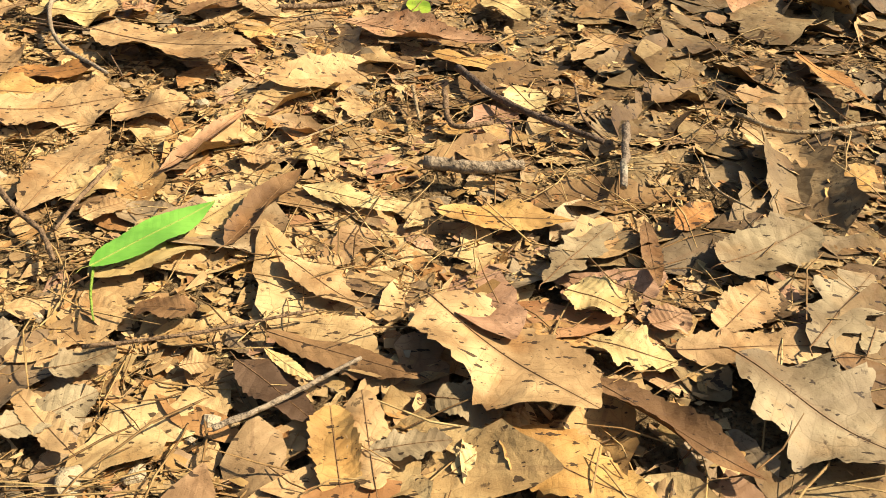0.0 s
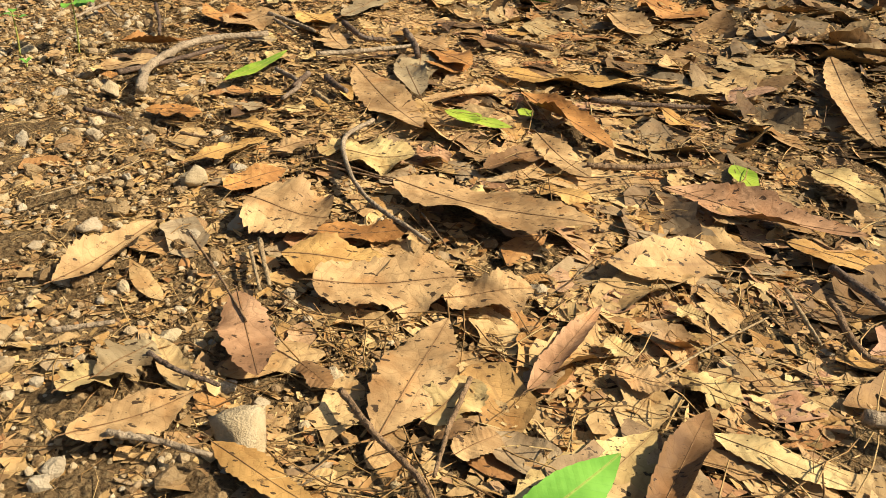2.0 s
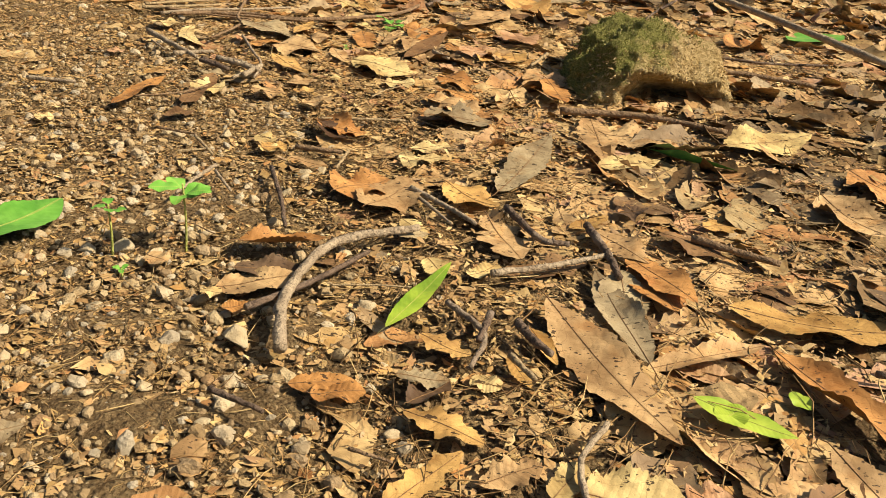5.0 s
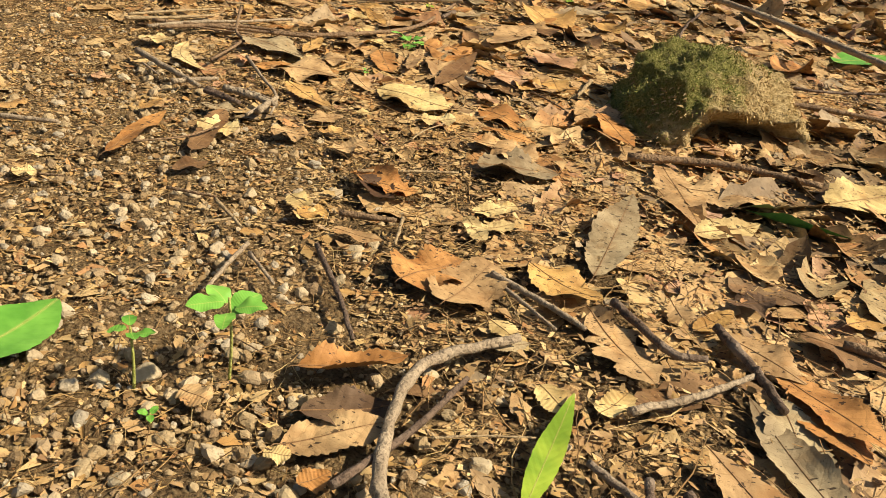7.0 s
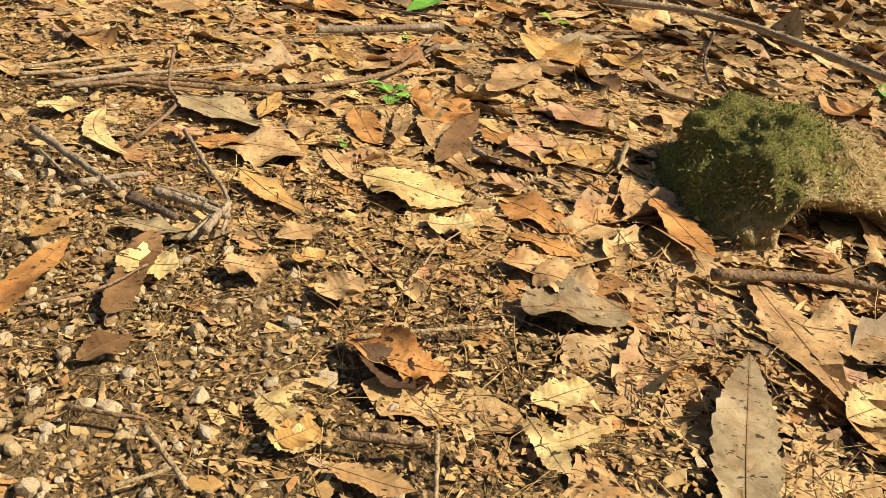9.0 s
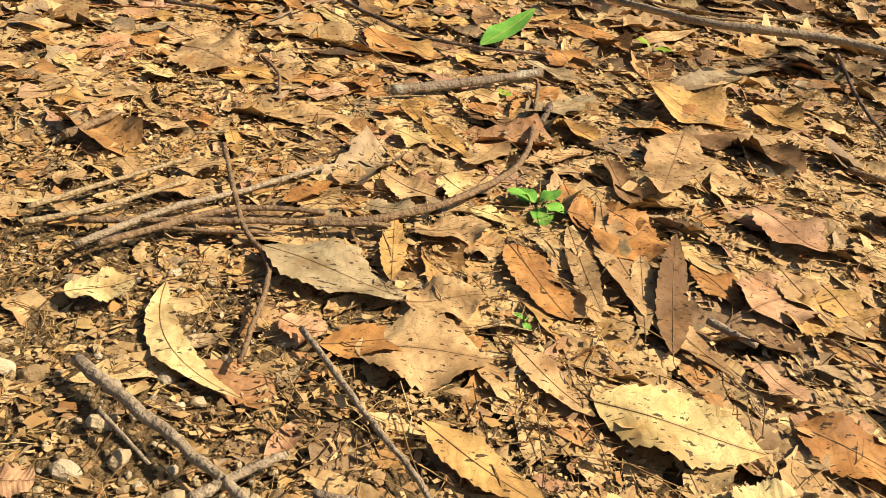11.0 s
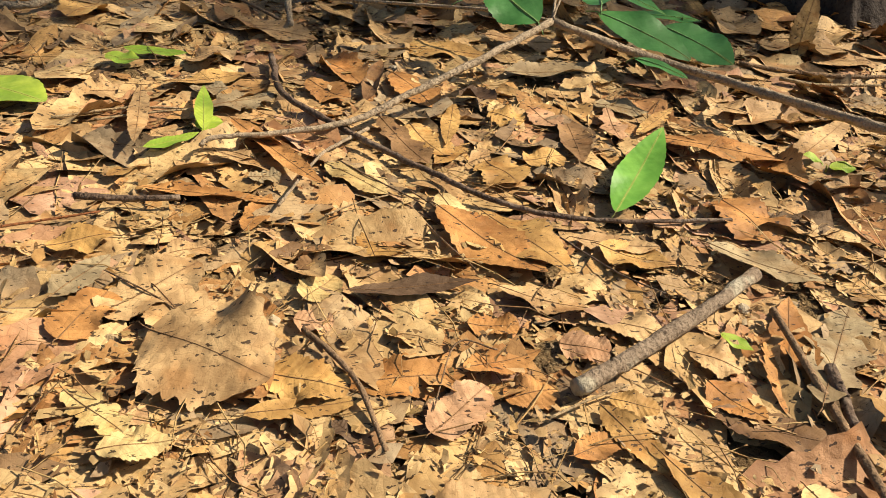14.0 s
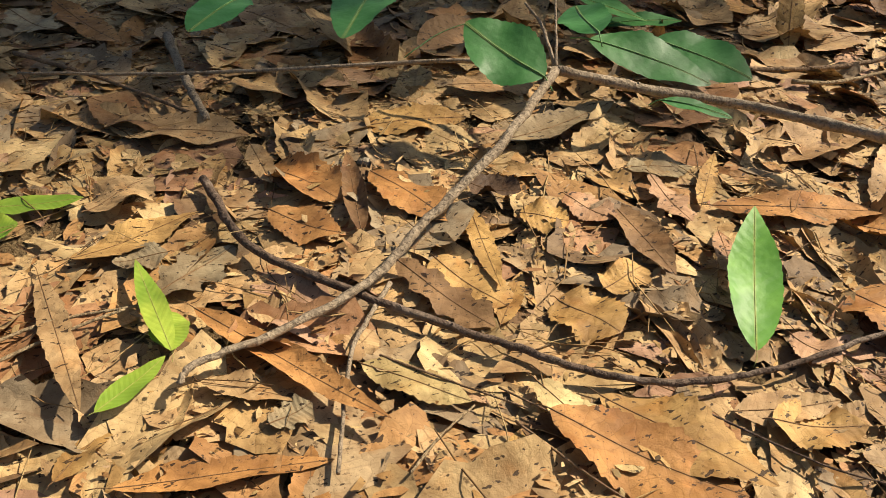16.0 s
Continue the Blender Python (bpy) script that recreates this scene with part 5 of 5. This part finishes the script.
stick([(-4.358, 8.532, 0.045), (-4.108, 8.535, 0.045), (-3.93, 8.876, 0.045)], 0.0166, 0.0116, "grey")
stick([(-3.653, 5.791, 0.038), (-3.622, 5.866, 0.038), (-3.577, 5.97, 0.038)], 0.0095, 0.0067, "brown")
stick([(-3.324, 5.913, 0.033), (-3.267, 5.939, 0.033), (-3.233, 5.958, 0.033)], 0.0051, 0.0036, "pale")
stick([(-4.163, 7.016, 0.032), (-3.957, 7.032, 0.032), (-3.705, 7.107, 0.032)], 0.0040, 0.0028, "rust")
stick([(-2.968, 5.454, 0.03), (-2.94, 5.555, 0.03), (-2.843, 5.576, 0.03)], 0.0021, 0.0015, "brown")
stick([(-3.688, 6.892, 0.03), (-3.544, 6.763, 0.03), (-3.45, 6.636, 0.03)], 0.0022, 0.0016, "brown")
stick([(-3.903, 7.629, 0.032), (-3.704, 7.69, 0.032), (-3.515, 7.668, 0.032)], 0.0044, 0.0030, "pale")
stick([(-2.871, 6.553, 0.03), (-2.952, 6.579, 0.03), (-3.034, 6.399, 0.03)], 0.0021, 0.0015, "brown")
stick([(-2.217, 5.432, 0.03), (-2.149, 5.581, 0.03), (-2.122, 5.718, 0.03)], 0.0024, 0.0017, "brown")
stone(-3.07, 6.619, 0.043, yaw=0)
stone(-3.454, 6.424, 0.033, yaw=157)
stone(-3.74, 6.202, 0.043, yaw=52)
stick([(-1.294, 2.813, 0.038), (-1.301, 2.689, 0.038)], 0.0098, 0.0068, "dark")
stick([(-1.228, 2.793, 0.039), (-1.186, 2.731, 0.039), (-1.137, 2.682, 0.039)], 0.0115, 0.0080, "dark")
leaf("ochre", -1.233, 2.685, -56.2, 0.12, 0.042)
leaf("ochre", -1.2, 2.814, -58.3, 0.15, 0.048, curl=0.6)
leaf("ochre", -1.437, 2.69, -21.7, 0.138, 0.093, "oak")
leaf("grey", -1.448, 2.527, 9, 0.115, 0.081, "oak")
leaf("rust", -1.651, 2.442, 21.3, 0.141, 0.064)
leaf("cream", -1.297, 2.577, -13.2, 0.07, 0.057, "scrap")
stone(-2.038, 2.451, 0.046, yaw=129)
stone(-1.932, 2.376, 0.035, yaw=54)
stone(-1.77, 2.446, 0.045, yaw=36)
stone(-1.692, 2.482, 0.029, yaw=114)
stone(-2.096, 2.319, 0.034, yaw=71)
stone(-1.819, 2.428, 0.039, "brown", yaw=167)
stone(-2.025, 2.327, 0.029, yaw=142)
stone(-2.116, 3.054, 0.038, yaw=51)
stone(-2.339, 3.04, 0.034, yaw=9)
stone(-1.721, 2.465, 0.033, yaw=85)
leaf("tan", -1.826, 4.417, 22.3, 0.203, 0.151)
leaf("grey", -1.777, 4.211, 18.9, 0.281, 0.179, "scrap", curl=0.5)
leaf("cream", -2.732, 4.181, -1.2, 0.149, 0.142, "oak")
leaf("brown", -2.639, 3.792, 63.8, 0.134, 0.088)
leaf("dark", -2.118, 3.974, -39, 0.169, 0.11, curl=0.6)
leaf("rust", -2.055, 3.945, -6.5, 0.132, 0.125, "oak")
leaf("cream", -2.274, 3.779, -39, 0.087, 0.073, "scrap")
leaf("cream", -2.234, 3.679, -4.9, 0.093, 0.079, "scrap")
leaf("tan", -2.104, 3.615, -11, 0.157, 0.068)
leaf("cream", -1.735, 3.745, 34.9, 0.145, 0.079, "oak")
leaf("tan", -1.679, 5.421, -69.6, 0.304, 0.151)
leaf("tan", -1.453, 5.04, -70.9, 0.458, 0.151)
leaf("tan", -2.246, 4.153, 45.7, 0.116, 0.106, "scrap")
leaf("tan", -2.488, 4.214, 11.7, 0.128, 0.121, "scrap")
leaf("rust", -2.217, 5.634, -3.8, 0.224, 0.212)
leaf("tan", -2.104, 5.736, -77, 0.8, 0.127, sway=-0.1)
stick([(-2.13, 3.995, 0.034), (-1.982, 4.063, 0.034), (-1.827, 4.121, 0.034)], 0.0058, 0.0041, "pale")
stick([(-2.439, 3.629, 0.034), (-2.319, 3.507, 0.034)], 0.0063, 0.0044, "pale")
stick([(-2.27, 3.427, 0.034), (-2.277, 3.304, 0.034), (-2.277, 3.18, 0.034)], 0.0065, 0.0045, "grey")
stick([(-2.248, 3.379, 0.034), (-2.142, 3.253, 0.034)], 0.0055, 0.0039, "grey")
stick([(-2.59, 3.647, 0.033), (-2.445, 3.646, 0.033)], 0.0051, 0.0036, "brown")
stick([(-2.766, 4.497, 0.042), (-2.656, 4.47, 0.042), (-2.542, 4.423, 0.042)], 0.0141, 0.0099, "grey")
stick([(-2.576, 4.335, 0.041), (-2.567, 4.506, 0.041)], 0.0130, 0.0091, "grey")
stick([(-2.814, 4.454, 0.041), (-2.66, 4.376, 0.041)], 0.0126, 0.0088, "dark")
stick([(-2.956, 3.614, 0.032), (-2.883, 3.625, 0.032)], 0.0037, 0.0026, "brown")
stick([(-2.833, 3.929, 0.032), (-2.708, 4.024, 0.032), (-2.648, 4.155, 0.032)], 0.0041, 0.0029, "brown")
stick([(-3.378, 5.241, 0.038), (-3.114, 5.472, 0.038), (-2.881, 5.508, 0.038)], 0.0098, 0.0068, "brown")
stick([(-3.576, 5.308, 0.036), (-3.431, 5.408, 0.036), (-3.262, 5.599, 0.036)], 0.0083, 0.0058, "pale")
stone(-2.391, 3.768, 0.06, yaw=137)
stone(-2.539, 3.706, 0.049, yaw=169)
stone(-2.175, 3.892, 0.059, yaw=172)
stone(-2.586, 3.701, 0.049, yaw=122)
stone(-2.701, 3.406, 0.04, yaw=8)
stone(-2.143, 3.378, 0.043, yaw=24)
stone(-2.01, 3.514, 0.062, yaw=157)
stone(-2.65, 3.503, 0.041, yaw=58)
stone(-2.525, 3.456, 0.044, yaw=3)
stone(-2.277, 3.845, 0.042, yaw=70)
stone(-2.356, 3.419, 0.04, yaw=172)
stone(-2.691, 3.268, 0.043, yaw=18)
stone(-2.42, 3.283, 0.034, yaw=108)

# ---- litter, gravel and needles: what nobody could count ----


def scatter(rng, count, keep):
    """Random places over the floor, thinned by keep(x, y)."""
    x, y = rng.uniform(-5.4, 3.1, count), rng.uniform(-0.5, 10.4, count)
    ok = rng.uniform(0, 1, count) < keep(x, y)
    return x[ok], y[ok]


def turns(yaw, pitch, roll):
    """Turn matrices from arrays of angles in radians."""
    cy, sy, cp, sp, cr, sr = np.cos(yaw), np.sin(yaw), np.cos(pitch), np.sin(pitch), np.cos(roll), np.sin(roll)
    return np.stack([np.stack([cy * cp, cy * sp * sr - sy * cr, cy * sp * cr + sy * sr], -1), np.stack([sy * cp, sy * sp * sr + cy * cr, sy * sp * cr - cy * sr], -1), np.stack([-sp, cp * sr, cp * cr], -1)], -2)


def strew(name, models, pick, x, y, z, size, yaw, pitch, roll, material, label, category):
    """Many small pieces joined in one mesh: each is one of the models, turned, scaled and set down."""
    R = turns(yaw, pitch, roll)
    V, F, U, base = [], [], [], 0
    for m, (verts, faces, uv) in enumerate(models):
        k = np.flatnonzero(pick == m)
        if not len(k):
            continue
        verts = np.asarray(verts)
        if np.ndim(size) == 1:
            scaled = verts[None] * size[k, None, None]
        else:
            scaled = verts[None] * size[k][:, None, :]
        v = np.einsum("kij,kvj->kvi", R[k], scaled) + np.stack([x[k], y[k], z[k]], -1)[:, None]
        f = np.asarray(faces)[None] + (base + np.arange(len(k)) * len(verts))[:, None, None]
        V.append(v.reshape(-1, 3))
        F.append(f.reshape(-1, f.shape[-1]))
        U.append(np.tile(np.asarray(uv), (len(k), 1)))
        base += len(k) * len(verts)
    me = mesh_of(name, np.concatenate(V), np.concatenate(F), np.concatenate(U), name != "gravel")
    return tagged(part(name, me, material), label, category, "", "stuff")


def free_of_leaves(x, y, margin):
    """Which places lie clear of the leaves that were laid one by one."""
    ok = np.ones(len(x), bool)
    for lx, ly, a, length, width in laid:
        u = (x - lx) * np.cos(a) + (y - ly) * np.sin(a)
        v = (y - ly) * np.cos(a) - (x - lx) * np.sin(a)
        ok &= ~((u > -margin) & (u < length + margin) & (np.abs(v) < width * 0.42 + margin))
    return ok


def near_path(x, y):
    """1 over the stretch of floor along the walk, thinning out beyond it."""
    west = np.interp(y, [0, 1, 2.2, 3, 5], [-0.75, -1.25, -2.2, -3.2, -4.6])
    east = np.interp(y, [0, 0.6, 2.6, 8.5], [0.5, 0.9, 1.6, 1.5])
    inside = np.minimum(np.minimum(x - west, east - x), np.minimum(y - 0.4, 9.6 - y))
    uneven = 0.18 * np.sin(2.3 * x + 1.1 * y) + 0.14 * np.sin(3.7 * y - 1.9 * x) - 0.25
    fade = 0.06 + 0.94 * np.exp(np.minimum(inside - np.minimum(uneven, 0), 0) / 0.32)
    rim = np.minimum(np.minimum(x + 5.4, 3.1 - x), np.minimum(y + 0.5, 10.4 - y)) + 0.3 * np.sin(5 * x) * np.sin(4 * y)
    return fade * np.clip(rim / 1.0, 0, 1) ** np.where(inside > 0, 0.0, 1.0)


def build_leaf_litter():
    rng = np.random.default_rng(21)
    shapes = ["lance", "lance", "broad", "lance", "oval", "lance", "oak", "lance"]
    models = []
    for i in range(96):
        large = i < 56
        shape = shapes[i % 8] if large else ("scrap", "oak", "lance", "scrap")[i % 4]
        long = rng.uniform(0.2, 0.44) if large else rng.uniform(0.07, 0.2)
        wide = long * (rng.uniform(0.27, 0.4) if shape == "lance" else rng.uniform(0.4, 0.62))
        curl = rng.normal(0.1, 0.32) if i % 7 else rng.uniform(0.7, 1.3)
        v, f, uv = blade_arrays(rng, long, wide, shape, curl, rng.normal(0.006, 0.02), rng.normal(0, 0.05), 0.07, 0.14, 0.08 if shape == "lance" else 0.15, 0.008 * wide, 11 if large else 6, 4)
        v[:, 0] -= long / 2
        models.append((v, f, uv))
    x, y = scatter(rng, 30000, lambda x, y: near_path(x, y) * (litter_share(x, y) * np.interp(y, [0, 2, 4.5, 7], [0.36, 0.46, 0.66, 0.76]) + 0.06 * (1 - trail_share(x, y)) + 0.02))
    ok = free_of_leaves(x, y, 0.025) | (rng.uniform(0, 1, len(x)) < 0.06)
    far_x, far_y = rng.uniform(-9, 6.5, 1700), rng.uniform(-3.5, 13, 1700)
    beyond = near_path(far_x, far_y) < 0.3
    x, y = np.concatenate([x[ok], far_x[beyond]]), np.concatenate([y[ok], far_y[beyond]])
    top = len(x)
    low_x, low_y = scatter(rng, 21000, lambda x, y: near_path(x, y) * np.clip(litter_share(x, y) * np.interp(y, [0, 3, 5], [0.75, 0.8, 0.85]) + 0.75 * (1 - trail_share(x, y)) * np.interp(y, [2.2, 3.2, 4.0, 4.6], [1, 0, 0, 0.9]) * np.where(y < 3, np.interp(x, [-0.1, 0.25], [1, 0.35]), 1), 0, 1))
    x, y = np.concatenate([x, low_x]), np.concatenate([y, low_y])
    n, deep = len(x), litter_share(x, y)
    under = np.arange(n) >= top
    beside = ~free_of_leaves(x, y, 0.13)
    z = ground_z(x, y) + rng.uniform(-0.004, 0.026, n) * (0.4 + deep) * np.where(beside, 0.4, 1)
    tilt = (0.03 + 0.13 * deep) * np.where(rng.uniform(0, 1, n) < 0.12, 2.8, 1) * np.where(beside, 0.5, 1)
    z = np.where(under, ground_z(x, y) + rng.uniform(0.0, 0.014, n), z)
    tilt = np.where(under, 0.035, tilt)
    small = (rng.uniform(0, 1, n) < 0.42 + 0.45 * trail_share(x, y)) | (~free_of_leaves(x, y, 0.07) & (rng.uniform(0, 1, n) < 0.85) & ~under) | (under & (rng.uniform(0, 1, n) < np.maximum(1 - deep, np.interp(y, [2.4, 3.6], [0.85, 0.25]))))
    pick = np.where(small, rng.integers(56, 96, n), rng.integers(0, 56, n))
    size, yaw = rng.uniform(0.6, 1.1, n), rng.uniform(0, 6.28, n)
    pitch, roll = rng.normal(0, 1, n) * tilt, rng.normal(0, 1, n) * tilt
    # East of the path, darker leaves stand in for shade on dull litter.
    dull_shaded = rng.uniform(0, 1, n) < 0.9 * np.clip((x - np.interp(y, [0, 2, 4, 5.2, 6, 7.5], [0.45, -0.15, -1.0, -0.9, 0.4, 1.2])) / 0.6, 0, 1)
    for name, k, material, label in (
        ("leaf_litter", ~dull_shaded, LITTER, "deep litter of dry tan, cream and rust leaves covering the floor"),
        ("old_leaf_litter", dull_shaded, DULL_SHADED_LITTER, "dull brown-grey leaves matted beside the path, shade in their colour"),
    ):
        strew(name, models, pick[k], x[k], y[k], z[k], size[k], yaw[k], pitch[k], roll[k], material, label, "leaf litter")


def build_crumbs():
    rng = np.random.default_rng(22)
    models = []
    for i in range(24):
        a = np.linspace(0, 5.03, 5) + rng.uniform(-0.4, 0.4, 5)
        r = rng.uniform(0.35, 1.2, 5)
        slim = rng.uniform(0.18, 0.75)
        verts = np.stack([np.cos(a) * r, np.sin(a) * r * slim, rng.normal(0, 0.1, 5)], -1)
        faces = [(0, 1, 2), (0, 2, 3), (0, 3, 4)]
        models.append((verts, faces, 0.2 + 0.05 * verts[:, :2]))
    x, y = scatter(rng, 600000, lambda x, y: near_path(x, y) * np.interp(y, [6.4, 7.4], [1, 0.4]) * np.interp(y, [1.6, 2.6], [1.3, 1.0]) * (0.76 - 0.36 * litter_share(x, y) - 0.12 * trail_share(x, y)))
    ok = free_of_leaves(x, y, 0.0) | (rng.uniform(0, 1, len(x)) < 0.25)
    x, y = x[ok], y[ok]
    n = len(x)
    size = np.clip(np.exp(rng.normal(-4.45, 0.5, n)) * np.interp(y, [1, 3], [1.2, 0.95]), 0.004, 0.042)
    z = ground_z(x, y) + (rng.uniform(0.003, 0.024, n) * (1.25 - 0.8 * trail_share(x, y)) + rng.uniform(0, 0.02, n) * litter_share(x, y)) * np.interp(y, [1.8, 3.2], [0.45, 1])
    strew("leaf_crumbs", models, rng.integers(0, 24, n), x, y, z, size, rng.uniform(0, 6.28, n), rng.normal(0, 0.2, n), rng.normal(0, 0.2, n), CRUMBS, "small broken crumbs of dry brown and cream leaves", "leaf crumbs")


def build_pebbles():
    rng = np.random.default_rng(23)
    models = []
    for i in range(20):
        me = stone_mesh("pebble_model", rng, 1.0, rng.uniform(0.55, 0.85), 2 if i >= 17 else 1, 0.35, 0.9)
        v = np.array([w.co[:] for w in me.vertices])
        f = np.array([p.vertices[:] for p in me.polygons])
        models.append((v, f, v[:, :2]))
        bpy.data.meshes.remove(me)
    x, y = scatter(rng, 155000, lambda x, y: near_path(x, y) * (0.03 + 0.97 * trail_share(x, y) * np.interp(x, [-4.5, -3.2], [0.3, 1]) * np.interp(y, [4, 5.5], [1, 0.3])))
    n = len(x)
    size = np.clip(np.exp(rng.normal(-5.05, 0.5, n)), 0.003, 0.024)
    pick = np.where(size > 0.015, rng.integers(17, 20, n), rng.integers(0, 17, n))
    strew("gravel", models, pick, x, y, ground_z(x, y) + size * 0.35 + 0.003, size, rng.uniform(0, 6.28, n), rng.normal(0, 0.4, n), rng.normal(0, 0.4, n), PEBBLE, "buff, brown and grey gravel bedded in the trodden path", "gravel")


def build_needles():
    rng = np.random.default_rng(24)
    models = []
    for i in range(16):
        s = np.linspace(-0.5, 0.5, 4)
        bow = rng.normal(0, 0.25)
        line = np.stack([s, bow * s * s + rng.normal(0, 0.02, 4), 0.06 * np.sin(6 * s + i)], -1)
        v, f = tube_arrays(line, np.array([0.7, 1, 1, 0.5]) * 0.0085, 3)
        f = [g for g in f if g[0] != g[1]]
        models.append((v, f, v[:, :2]))
    x, y = scatter(rng, 62000, lambda x, y: near_path(x, y) * np.interp(y, [6.4, 7.4], [1, 0.45]) * (0.7 - 0.35 * litter_share(x, y) + 0.2 * trail_share(x, y)))
    ok = free_of_leaves(x, y, 0.0) | (rng.uniform(0, 1, len(x)) < 0.35)
    x, y = x[ok], y[ok]
    n = len(x)
    size = rng.uniform(0.05, 0.26, n) * (1 - 0.4 * trail_share(x, y))
    z = ground_z(x, y) + rng.uniform(0.004, 0.026, n) * (1.2 - 0.6 * trail_share(x, y)) + rng.uniform(0, 0.022, n) * litter_share(x, y)
    strew("dry_needles", models, rng.integers(0, 16, n), x, y, z, np.stack([size, size, np.full(n, 0.15)], -1), rng.normal(0.3, 1.6, n), rng.normal(0, 0.1, n), rng.normal(0, 0.2, n), NEEDLE, "thin dry needles, stems and rootlets strewn over the floor", "needles")


NEEDLE = leaf_material("needles", [(0.0, (0.14, 0.085, 0.035)), (0.35, (0.3, 0.19, 0.08)), (0.7, (0.46, 0.32, 0.14)), (1.0, (0.58, 0.45, 0.22))], island=True)
build_leaf_litter()
build_crumbs()
build_pebbles()
build_needles()
